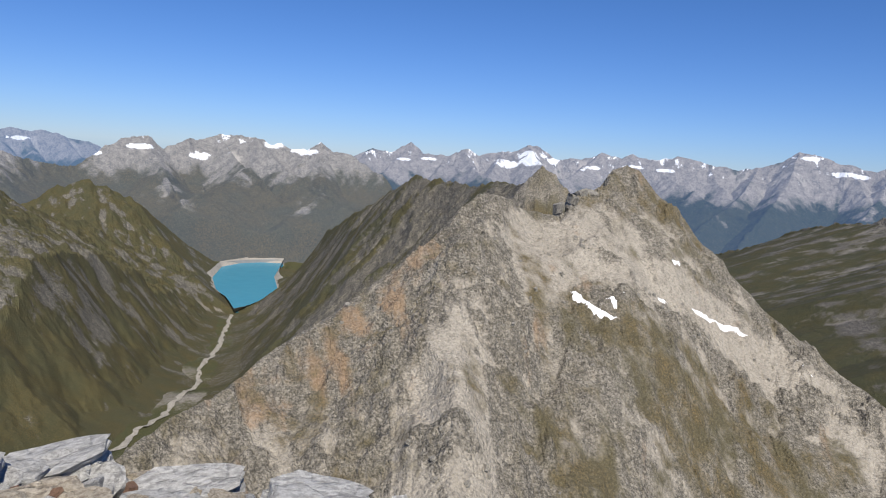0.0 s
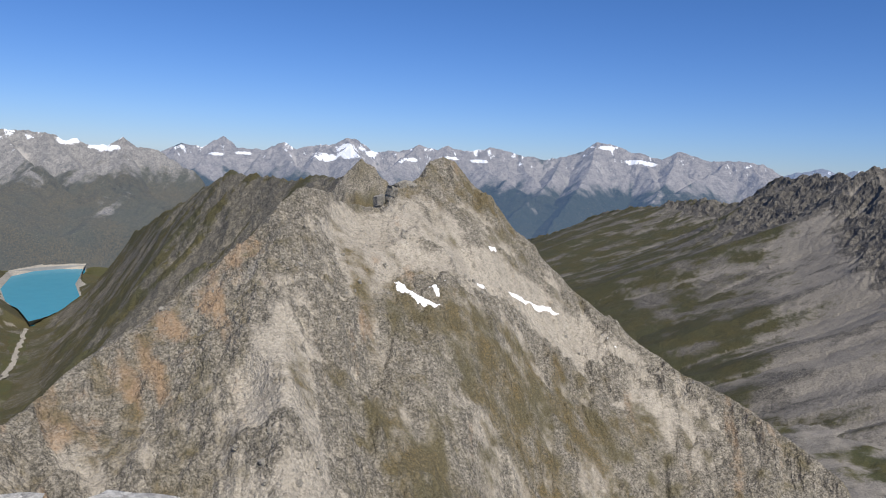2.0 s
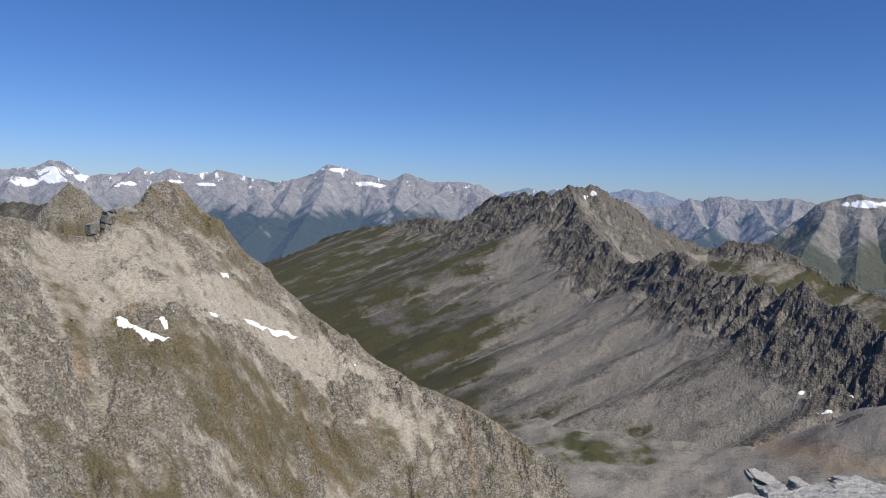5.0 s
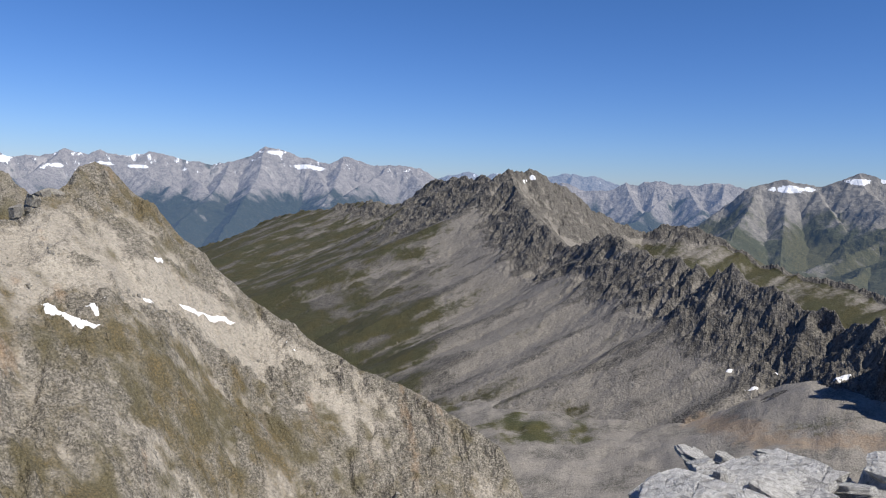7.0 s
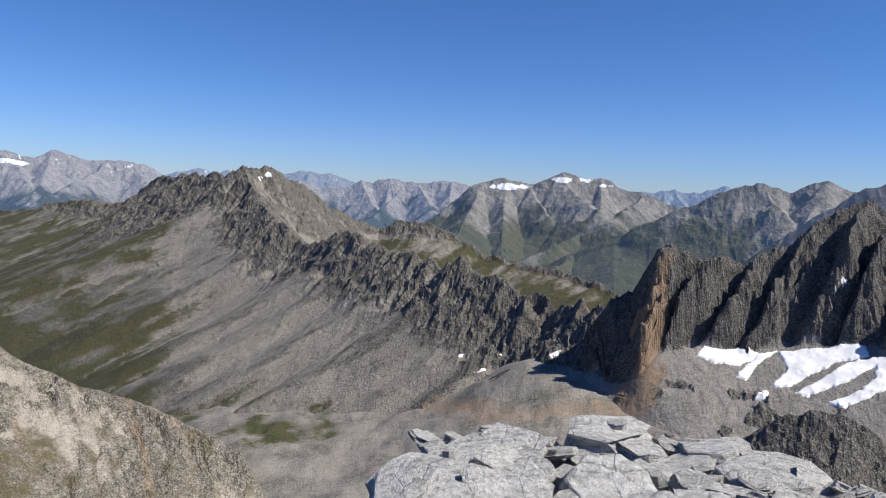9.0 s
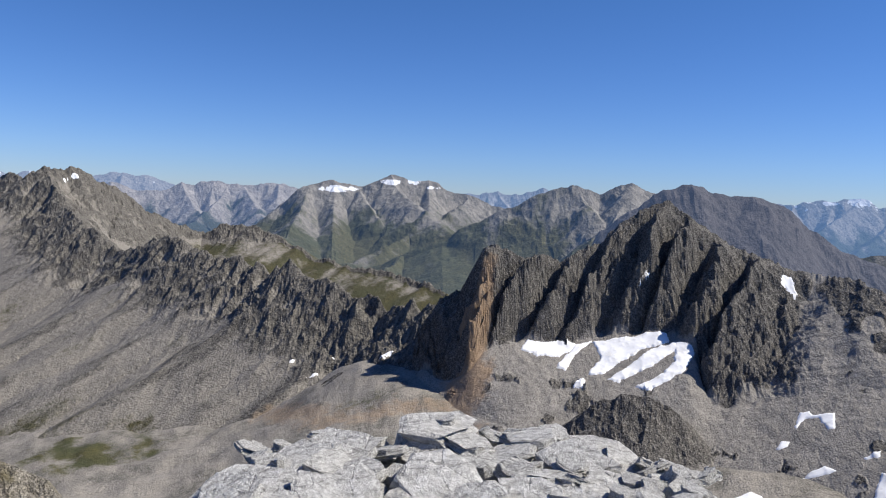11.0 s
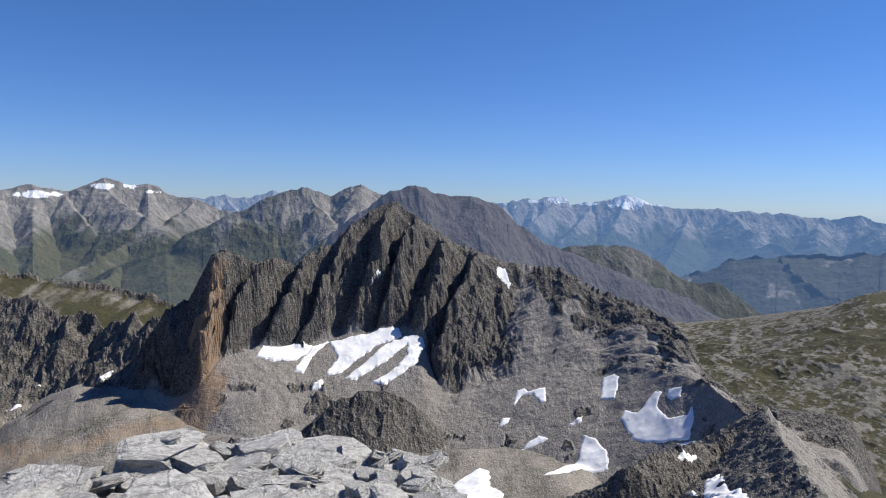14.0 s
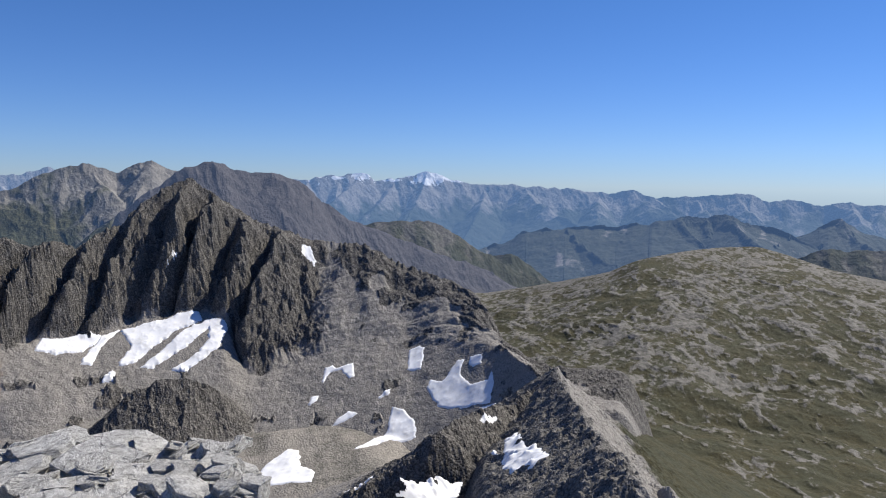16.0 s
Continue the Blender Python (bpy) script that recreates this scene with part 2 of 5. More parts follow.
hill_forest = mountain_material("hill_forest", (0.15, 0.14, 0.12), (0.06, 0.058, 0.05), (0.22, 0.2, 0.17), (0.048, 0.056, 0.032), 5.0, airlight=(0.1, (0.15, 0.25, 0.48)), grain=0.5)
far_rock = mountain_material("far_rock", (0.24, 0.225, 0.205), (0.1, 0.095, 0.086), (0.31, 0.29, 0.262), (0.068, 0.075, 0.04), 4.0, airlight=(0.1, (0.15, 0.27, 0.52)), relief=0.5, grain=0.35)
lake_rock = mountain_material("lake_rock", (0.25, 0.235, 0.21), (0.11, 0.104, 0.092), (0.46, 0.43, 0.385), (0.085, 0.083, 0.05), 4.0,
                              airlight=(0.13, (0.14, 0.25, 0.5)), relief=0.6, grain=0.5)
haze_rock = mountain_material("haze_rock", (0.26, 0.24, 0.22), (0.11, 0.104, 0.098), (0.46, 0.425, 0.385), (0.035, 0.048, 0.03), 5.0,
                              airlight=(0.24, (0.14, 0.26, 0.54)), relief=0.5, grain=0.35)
blue_haze_rock = mountain_material("blue_haze_rock", (0.22, 0.203, 0.186), (0.11, 0.104, 0.098), (0.46, 0.43, 0.4), (0.035, 0.05, 0.03), 6.0,
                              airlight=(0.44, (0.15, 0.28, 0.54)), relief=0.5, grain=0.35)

# ---- crest lines, metres from the summit on which the camera stands; laid to fit the skylines in its view, distances chosen ----
RANGE_WEST = [(-2557, 3943, 10), (-2427, 4025, 12), (-2324, 4085, 9), (-2179, 4164, 14), (-2154, 4177, -12), (-2026, 4241, -32), (-1973, 4266, -60), (-1849, 4321, -143)]
RANGE_A = [(-1997, 2874, -81), (-1808, 2997, -81), (-1708, 3149, -126), (-1636, 3244, -135), (-1540, 3359, -46), (-1498, 3406, -7), (-1412, 3494, 16), (-1357, 3547, -41), (-1276, 3620, 1), (-1145, 3728, 47), (-977, 3734, 46), (-891, 3735, 9), (-734, 3732, 2), (-700, 3730, 4), (-641, 3727, 47), (-591, 3723, 5), (-519, 3717, -2), (-431, 3708, -58), (-285, 3689, -122)]
RANGE_B = [(-638, 4354, -70), (-543, 4371, -24), (-447, 4385, 34), (-347, 4399, 7), (-228, 4411, 74), (-148, 4418, 20), (-13, 4426, 1), (85, 4429, 47), (187, 4430, 27), (319, 4428, 68), (369, 4426, 71), (465, 4421, 120), (568, 4413, 76), (638, 4406, 27), (816, 4385, 48), (893, 4373, 89), (1007, 4353, 60), (1068, 4341, 83), (1194, 4314, 58), (1314, 4285, 78), (1404, 4260, 71), (1479, 4238, 53), (1581, 4207, 41), (1708, 4163, 36)]
RANGE_T = [(1667, 4180, 42), (1727, 4155, 54), (1833, 4110, 82), (1872, 4092, 120), (1908, 4076, 142), (1984, 4039, 128), (2089, 3986, 95), (2149, 3954, 87), (2239, 3904, 64), (2311, 3861, 111), (2399, 3807, 87), (2472, 3760, 66), (2543, 3713, 79), (2640, 3644, 79), (2724, 3582, 48), (2780, 3539, -17), (2836, 3494, -101)]
RANGE_PALE = [(2964, 3775, 0), (3020, 3730, 27), (3104, 3662, 49), (3186, 3591, 38), (3265, 3518, 41), (3393, 3395, 32), (3514, 3270, 41), (3595, 3181, 56), (3673, 3090, 38), (3738, 3011, 17), (3821, 2905, -20)]
RANGE_C = [(2789, 2726, -80), (2885, 2624, 4), (2962, 2537, -26), (3027, 2459, -22), (3090, 2380, 23), (3126, 2332, 5), (3177, 2262, 26), (3220, 2201, 14), (3261, 2139, 5), (3355, 1988, 18), (3400, 1910, -2), (3457, 1805, -36)]
RANGE_D = [(3013, 1781, -79), (3051, 1714, -2), (3077, 1669, 27), (3131, 1564, 45), (3177, 1468, 36), (3214, 1385, 55), (3239, 1326, 81), (3268, 1253, 66), (3303, 1157, 72), (3328, 1082, 18), (3362, 973, -3), (3389, 876, -42), (3415, 768, -63)]
RANGE_BLUE = [(4370, 1436, -11), (4409, 1311, 11), (4436, 1218, 15), (4464, 1110, 46), (4483, 1031, 6), (4509, 910, 35), (4523, 836, 57), (4537, 759, 28), (4559, 610, 8)]
RANGE_E = [(2275, 1036, -275), (2332, 901, -217), (2382, 760, -157), (2408, 671, -88), (2432, 580, -31), (2456, 469, 7), (2467, 404, 20), (2476, 349, 47), (2481, 311, 40), (2485, 272, 13), (2490, 226, 35), (2494, 171, 50), (2497, 123, 36), (2499, 76, 15)]
DOME = [(1763, 108, -13), (1771, 73, 25), (1781, 31, 39), (1788, -6, 50), (1795, -44, 29), (1801, -88, 21), (1807, -141, 25), (1813, -208, 7), (1815, -262, -43), (1816, -332, -89), (1813, -418, -122), (1802, -533, -163), (1780, -665, -214)]
HILL_G = [(2262, -414, -131), (2249, -482, -124), (2233, -550, -111), (2218, -610, -112), (2201, -669, -118), (2185, -719, -145), (2167, -770, -180), (2136, -853, -234), (2112, -910, -261), (2079, -983, -298)]
HILL_H = [(2537, -925, -294), (2515, -982, -251), (2488, -1049, -249), (2467, -1096, -273), (2441, -1153, -329), (2414, -1209, -368)]
RANGE_S = [(4586, -357, 28), (4564, -574, 18), (4537, -759, 42), (4512, -894, 72), (4495, -979, 32), (4467, -1098, 23), (4441, -1199, 42), (4415, -1290, 68), (4392, -1367, 52), (4360, -1467, 18), (4301, -1632, 0), (4222, -1825, 17), (4165, -1952, -8), (4105, -2075, -27), (4009, -2255, -48), (3908, -2426, -20), (3837, -2537, -52), (3709, -2721, -61), (3578, -2891, -34), (3520, -2961, -35), (3481, -3007, -53), (3384, -3116, -60), (3285, -3220, -78), (3179, -3325, -62), (3129, -3372, -88), (3055, -3439, -88), (2804, -3647, -90)]
HILL_BLUE = [(3514, -1160, -404), (3457, -1319, -316), (3383, -1499, -232), (3300, -1674, -200), (3182, -1889, -202), (3098, -2023, -170), (3026, -2129, -131), (2951, -2232, -144), (2898, -2300, -120), (2827, -2387, -164), (2716, -2512, -209), (2635, -2597, -259)]
HILL_EAST = [(3043, -2748, -297), (2975, -2821, -218), (2924, -2874, -181), (2856, -2942, -144), (2784, -3010, -195), (2717, -3071, -223), (2490, -3257, -255)]
HILL_DARK = [(2199, -2041, -267), (2162, -2080, -229), (2111, -2131, -202), (2073, -2169, -212), (1986, -2248, -203), (1846, -2365, -207)]
PLATEAU = [(1588, -608, -247), (1482, -687, -218), (1326, -778, -173), (1266, -804, -144), (1292, -913, -131), (1317, -1056, -118), (1268, -1087, -115), (1204, -1103, -129), (1106, -1119, -150), (991, -1126, -159), (907, -1194, -169)]
MID = [(1097, 3006, -332), (1187, 2773, -241), (1268, 2509, -150), (1319, 2296, -115), (1354, 2083, -84), (1371, 1923, -84), (1375, 1844, -46), (1357, 1755, -9), (1320, 1595, 1), (1281, 1457, 9), (1247, 1356, 2), (1211, 1263, 22), (1244, 1247, 26), (1282, 1227, 17), (1308, 1212, -5), (1377, 1170, -49), (1439, 1128, -85), (1493, 1089, -108), (1503, 1029, -86), (1506, 990, -87), (1508, 911, -101), (1505, 802, -147), (1497, 728, -164), (1480, 630, -167), (1460, 550, -181), (1429, 456, -198)]
SERRATE = [(1177, 1227, 9), (1109, 1115, -50), (1011, 969, -80), (983, 884, -106), (959, 823, -107), (923, 745, -81), (903, 707, -75), (884, 669, -86), (862, 632, -86), (848, 601, -96), (829, 551, -89), (811, 508, -95), (797, 478, -99), (778, 444, -88), (759, 410, -96), (737, 369, -107), (725, 337, -110), (712, 307, -108), (705, 291, -117), (686, 256, -107), (670, 230, -108), (657, 210, -116)]
NEAR_W = [(13.9, 261.6, -10.9), (7.9, 257.8, -12.5), (5.2, 255.8, -17.1), (-4.7, 248.3, -28.7), (-18.5, 236.6, -39.2), (-32.4, 222.7, -49.3), (-46.1, 200.8, -56.3), (-53.7, 184.6, -62.6), (-60.6, 164.2, -63.5), (-65, 150.4, -66), (-68.4, 133.5, -68.3)]
NEAR_C = [(8, 261.9, -12.7), (14.3, 268.7, -11.2), (22.2, 276.5, -13.2), (25.8, 279.8, -15.7), (33.2, 286.2, -18.3), (45.9, 296.5, -21.4), (49.1, 299.8, -18.5), (53.3, 304.1, -12.8), (57.2, 307.8, -9.9), (61.5, 311.5, -10.8), (64.7, 314.4, -7.8), (70.8, 320, -0.6), (78.1, 325.8, 1.7), (82.6, 323.4, -0.5), (90.9, 318.9, -10.5), (98.6, 314.3, -15.8), (107.6, 308.7, -28.6), (117.9, 301.5, -39.4), (129.6, 292.6, -52.4)]
NEAR_E = [(115, 300.8, -35.1), (127.7, 289.5, -51.2), (137.7, 279.7, -60.5), (146.4, 270.5, -67.9), (161.1, 253.1, -78.9), (169.8, 232.9, -82.5), (176.7, 212.6, -89.1), (182.7, 187.5, -97.2), (185.2, 167.9, -101.5), (187.5, 141.6, -105.8)]
SECOND = [(33.1, 478.9, -25), (41.9, 478.2, -20.8), (50, 477.4, -7.6), (60.3, 476.2, -2.2), (69.5, 474.9, -7.1), (79.2, 473.4, -18.3), (90.5, 471.4, -27.2), (105, 468.4, -36.2)]
BROWN = [(89, 694, -21), (70, 809, -21), (47, 903, -28), (22, 986, -32), (-9, 1068, -31), (-45, 1149, -30), (-74, 1283, -48), (-108, 1416, -73), (-190, 1679, -128), (-270, 1887, -184), (-362, 2091, -232), (-466, 2291, -305), (-550, 2439, -373)]
WEST = [(-1000, 1249, -22), (-1036, 1491, -68), (-1034, 1712, -140), (-1025, 1763, -172), (-1006, 1841, -195), (-958, 1990, -240), (-903, 2115, -314)]
HUMP = [(-1343, 2342, -223), (-1310, 2364, -201), (-1263, 2395, -169), (-1178, 2446, -145), (-1087, 2496, -188), (-1006, 2536, -234), (-922, 2575, -283), (-833, 2612, -340), (-760, 2639, -379), (-703, 2659, -413)]
PILLAR = [(640, 190, -84), (636, 176, -59), (634, 168, -46), (631, 157, -41), (635, 148, -46), (641, 134, -53)]
DARK = [(632, 147, -46), (640, 133, -53), (650, 118, -48), (658, 103, -55), (670, 82, -40), (675, 72, -38), (683, 56, -19), (690, 39, -7), (696, 25, 0), (700, 16, 3), (697, 5, -5), (693, -13, -18), (684, -41, -35), (674, -69, -44), (666, -88, -51), (654, -113, -54), (648, -126, -53)]
DARK_E = [(674, -92, -52), (655, -112, -58), (649, -119, -53), (637, -132, -54), (615, -152, -66), (588, -174, -74), (569.7, -188.3, -78.1), (538.5, -196.7, -83.7), (515.1, -202.1, -98.5), (499.4, -205.3, -112.8), (472.3, -211.7, -119.7), (442.1, -216.8, -120.8), (425.4, -218.8, -116.8), (415.4, -219.9, -122.5), (425.2, -219.2, -131.8)]
ARETE = [(374.6, -185.5, -104.7), (329.3, -168.8, -101.4), (286.9, -152.6, -96.0), (245.1, -135.3, -90.9), (207.5, -120.6, -82.7), (174.9, -106.9, -74.8), (147.3, -94.5, -67.5)]
OUTCROP = [(517.4, 51.6, -140.3), (518.9, 34, -133.1), (519.8, 14.3, -131.8), (520, -3.7, -142.4)]
MORAINE = [(380.1, -190.2, -108.0), (366.8, -171.7, -110.8), (354.6, -149.8, -115.2), (338.7, -127.9, -112.6), (322.5, -107.7, -110.7), (305.3, -89.0, -114.0), (291.1, -72.7, -114.8), (278.5, -60.4, -119.8)]
KNOLL = [(191.9, -96.9, -84.1), (183.5, -98.8, -77.2), (173.9, -100.5, -74.3), (159.7, -102.1, -72.2), (145.7, -102.6, -71.4), (129.9, -101.7, -70.2)]
STREAM = [(-569, 1992, -460), (-518, 1747, -452), (-488, 1625, -447), (-475, 1514, -442), (-460, 1399, -438), (-427, 1292, -431), (-422, 1193, -424), (-411, 1090, -416), (-419, 1006, -409), (-409, 938, -404), (-435, 848, -398)]
BAND_CRAG = [(12, 266, 0), (7, 237, 0), (0, 216, 0), (-8, 201, 0), (-16, 187, 0), (-19, 171, 0), (-20, 160, 0)]
BAND_CRAG_B = [(14, 234, 0), (12, 214, 0), (15, 203, 0)]
BAND_CRAG_C = [(46, 232, 0), (64, 241, 0), (91, 251, 0), (108, 246, 0), (135, 247, 0), (153, 244, 0)]
BAND_TURF = [(53, 223, 0), (71, 222, 0), (94, 226, 0), (116, 230, 0)]
BAND_TURF_B = [(19, 185, 0), (34, 180, 0), (42, 173, 0)]
BAND_BENCH = [(29, 264, 0), (54, 260, 0), (80, 258, 0), (112, 263, 0), (137, 257, 0)]
BAND_SCREE = [(14, 211, 0), (4, 187, 0), (6, 167, 0), (9, 151, 0)]
BAND_RUST = [(-16, 232, 0), (-23, 219, 0), (-34, 203, 0), (-45, 189, 0)]

LAKE = [(-795, 2526), (-837, 2779), (-778, 2944), (-644, 2954), (-599, 2626), (-536, 2414), (-534, 2173), (-545, 2077), (-568, 2015), (-638, 2183), (-721, 2329)]

# plan points of the valley floors
VALLEYS = [
    (-797, 3015, -466),
    (-581, 2038, -466),
    (-782, 2525, -466),
    (-649, 2975, -466),
    (-456, 1397, -438),
    (-405, 928, -405),
    (-458, 733, -385),
    (-894, 3384, -442),
    (1389, 3321, -460),
    (836, 1364, -381),
    (1014, 2175, -450),
    (500, 473, -232),
    (575, 560, -240),
    (728, 686, -262),
    (689, 752, -268),
    (735, 1011, -354),
    (620, 365, -210),
    (574, 305, -184),
    (535, 238, -178),
    (487, 217, -175),
    (509, 195, -171),
    (566, 184, -160),
    (496, 156, -175),
    (511, 295, -196),
    (423, 154, -182),
    (567, 60, -169),
    (500, 13, -172),
    (412, -124, -161),
    (550, -104, -166),
    (442, 310, -213),
    (367, 98, -177),
    (380, 0, -177),
    (360, 347, -222),
    (68, 188, -120),
    (-35, 197, -140),
    (-172, 246, -220),
    (653, -620, -298),
    (959, -635, -276),
    (1182, -923, -211),
    (771, -919, -266),
    (200, -346, -250),
    (2987, -1147, -430),
    (2205, 1378, -296),
    (2284, 1017, -289),
    (1782, 908, -299),
    (1256, -336, -330),
    (1256, 336, -310),
    (-0, -400, -280),
    (-400, 0, -280),
    (-1532, -1286, -450),
    (647, -2415, -400),
    (0, -4900, -470),
    (2450, -4244, -470),
    (4244, -2450, -470),
    (4900, 0, -470),
    (4244, 2450, -470),
    (2450, 4244, -470),
    (-0, 4900, -470),
    (-2450, 4244, -470),
    (-4244, 2450, -470),
    (-4900, 0, -470),
    (-4244, -2450, -470),
    (-2450, -4244, -470),
    (0, -60, -48),
    (52, -30, -48),
    (52, 30, -48),
    (-0, 60, -48),
    (-52, 30, -48),
    (-52, -30, -48),
    (65, -113, -92),
    (106, -75, -92),
    (128, -23, -92),
    (128, 23, -92),
    (113, 65, -92),
    (84, 100, -92),
    (249, -22, -155),
    (235, 86, -155),
    (192, 161, -155),
    (594, 264, -160),
    (588, 226, -155),
    (681, 289, -158),
]
ground_base = spline_ground(VALLEYS)


def ground_height(x, y):
    r = np.hypot(x, y)
    rough = fbm(x / 120, y / 120, 5, 5) - 0.5
    fine = fbm(x / 22, y / 22, 4, 6) - 0.5
    return ground_base(x, y) + rough * np.clip(r * 0.012, 0, 26) + fine * np.clip(r * 0.012, 0, 9) - 45 * lake_bed(x, y)


def valley_cut(x, y):
    """The highest that the flanks may reach over the stream and the shores of the lake."""
    d, z, s, side = crest(x, y, STREAM)
    shore = crest(x, y, [(px, py, 0) for px, py in LAKE + LAKE[:1]])[0]
    over = np.where(lake_bed(x, y) > 0.5, -480.0, -458 + 0.62 * shore + 60 * (shore / 200) ** 2)
    bend = (fbm(x / 60, y / 60, 4, 77) - 0.5) * 30
    return np.minimum(z - 4 + 0.16 * np.maximum(d - 14 + bend, 0) + 0.5 * np.maximum(d - 70 + 2 * bend, 0) + 75 * (d / 200) ** 2, over)


def lake_bed(x, y):
    """1 in the basin of the lake, 0 on its banks."""
    inside = np.zeros(x.shape, bool)
    for (ax, ay), (bx, by) in zip(LAKE, LAKE[1:] + LAKE[:1]):
        inside ^= ((ay > y) != (by > y)) & (x < (bx - ax) * (y - ay) / (by - ay + 1e-9) + ax)
    far = crest(x, y, [(px, py, 0) for px, py in LAKE + LAKE[:1]])[0]
    return np.where(inside, 0.5 + 0.5 * smooth(0, 40, far), 0.5 * smooth(40, 0, far))


def heights(x, y, ridges, rough, soft):
    """The highest of the ridges at each place, roughened where it is rock and smoother where it is scree."""
    z, caps = None, []
    size = rough[0] * 5
    wave = (fbm(x / size, y / size, 4, 64) - 0.5) * 1.6
    for spec in ridges:
        h, rock, s, d, edge = flank(x, y, wave=wave, **spec)
        if spec.get("cap"):
            caps.append((edge, h))
        if z is None:
            z, bare, along, away = h, rock, s, d
        else:
            up = h > z
            z, bare = np.where(up, h, z), np.where(up, rock, bare)
            along, away = np.where(up, s, along), np.where(up, d, away)
    for edge, h in caps:
        z = np.where(edge, np.minimum(z, h), z)
    size, amount = rough
    crag = (ridged(x / size, y / size, 5, 61) - 0.6) * 1.3 + (fbm(x / size / 4, y / size / 4, 4, 63) - 0.5) * 1.2
    z = z + bare * amount * crag
    size, amount = soft
    return z + amount * (fbm(x / size, y / size, 5, 62) - 0.5) * 2, bare, along, away


def mountain(name, label, category, az, columns, reach, rings, ridges, material, paint, rough=(14, 8), soft=(20, 1.5), flat=True, kind="", power=1.0, dig=False, shape=None, crags=""):
    """One mountain: a sheet of its heights that runs out just under the valley floor. paint(x, y, z, rock, along, away) gives its masks."""
    x, y = polar(az[0], az[1], columns, reach[0] + (reach[1] - reach[0]) * np.linspace(0, 1, rings) ** power)
    shape = shape or (lambda px, py: heights(px, py, ridges, rough, soft))
    z, rock, along, away = shape(x, y)
    base = ground_height(x, y)
    a, r = np.linspace(0, 1, columns)[:, None], np.linspace(0, 1, rings)[None, :]
    edge = smooth(0, 0.1, np.minimum(a, 1 - a)) * smooth(0, 0.06, np.minimum(r, 1 - r))
    sunk = base - 10
    z = np.maximum(z, sunk)
    z = sunk + (z - sunk) * edge
    if dig:
        z = np.minimum(z, valley_cut(x, y))
    masks = {"scree": 1 - rock, "grass": 0 * z, "rust": 0 * z, "snow": 0 * z, "streak": 0 * z + 0.5}
    masks |= paint(x, y, z, rock, along, away)
    if crags:
        ob = sheet(name, x, y, z, material, masks, flat, keep=rock < 0.55, whole=False)
        tagged(sheet("rock_face", x, y, z, material, masks, flat, parent=ob, keep=rock >= 0.55), crags)
    else:
        ob = sheet(name, x, y, z, material, masks, flat)
    SURFACE[name] = lambda px, py: np.maximum(shape(px, py)[0], ground_height(px, py) - 10)
    return tagged(ob, label, category, kind=kind)


SURFACE = {"ground": ground_height}


# ---- ground ----
views = np.r_[np.arange(-152, 42, 0.16), np.arange(42, 208.1, 2.0)]
gx, gy = polar(0, 0, views, np.geomspace(40, 4950, 330))
gz = ground_height(gx, gy)
LAKE_Z = -460.0


def band(x, y, line, half):
    """1 along a line in plan, fading out at its half width, with a ragged edge."""
    d = crest(x, y, line)[0]
    return smooth(1.6, 0.1, d / half + (fbm(x / 9, y / 9, 5, 33) - 0.5) * 2.2)


RUST_TRAIL = [(560, 150, 0), (540, 172, 0), (530, 205, 0), (515, 245, 0), (545, 300, 0), (580, 350, 0)]


def trail(x, y):
    """Rust-coloured gravel that has run out from the foot of the pillar."""
    return 0.5 * band(x, y, RUST_TRAIL, 20) + 0.5 * np.exp(-((crest(x, y, RUST_TRAIL)[0] / 26) ** 2))


def meadow(x, y):
    """A patch of turf on the valley floor under the scree."""
    spots = np.exp(-(((x - 505) / 60) ** 2 + ((y - 478) / 62) ** 2)) + 0.7 * np.exp(-(((x - 533) / 26) ** 2 + ((y - 636) / 30) ** 2))
    return 0.85 * spots + (fbm(x / 22, y / 22, 5, 18) - 0.55) * 1.5 * smooth(0.02, 0.3, spots)


def ground_paint(x, y, z, s):
    r, az = np.hypot(x, y), np.degrees(np.arctan2(-x, y))
    blot = fbm(x / 60, y / 60, 5, 11)
    west = smooth(-10, 5, az)
    east = smooth(-112, -120, az)
    grass = 0.62 * np.maximum(west, east) + (blot - 0.5) * 1.1
    green = np.maximum(grass, meadow(x, y))
    green = np.maximum(green, smooth(1300, 1900, r) * 0.75)
    return {"grass": green, "scree": 0.6 + (fbm(x / 25, y / 25, 4, 4) - 0.5) * 1.4,
            "rust": trail(x, y) * 0.62, "snow": 0 * z, "streak": fbm(x / 20, y / 60, 4, 14)}


ground = sheet("ground", gx, gy, gz, valley_floor, ground_paint(gx, gy, gz, 0))
tagged(ground, "grey scree and green turf on the valley floors", "ground", kind="structure")

# ---- the summit underfoot ----
sx, sy = polar(0, 0, np.arange(-180, 180.1, 1.5), np.r_[0.02, np.geomspace(0.4, 90, 110)])
sr, saz = np.hypot(sx, sy), np.degrees(np.arctan2(-sx, sy))
shelf = 2.6 + 3.6 * np.exp(-(((saz + 80) / 24) ** 2)) + 1.9 * np.exp(-(((saz - 26) / 14) ** 2))
sz = -1.95 - 0.04 * sr - 0.3 * smooth(3.6, 4.2, sr) * smooth(7.0, 6.0, sr) - 0.92 * np.maximum(sr - shelf, 0) + (fbm(sx / 1.2, sy / 1.2, 5, 3) - 0.5) * np.clip(sr * 0.08, 0.1, 2.5)
stone_ground = {"scree": 0.3 + 0 * sz, "grass": 0.1 + 0 * sz, "rust": 0.2 + 0 * sz, "snow": 0 * sz, "streak": 0.5 + 0 * sz}
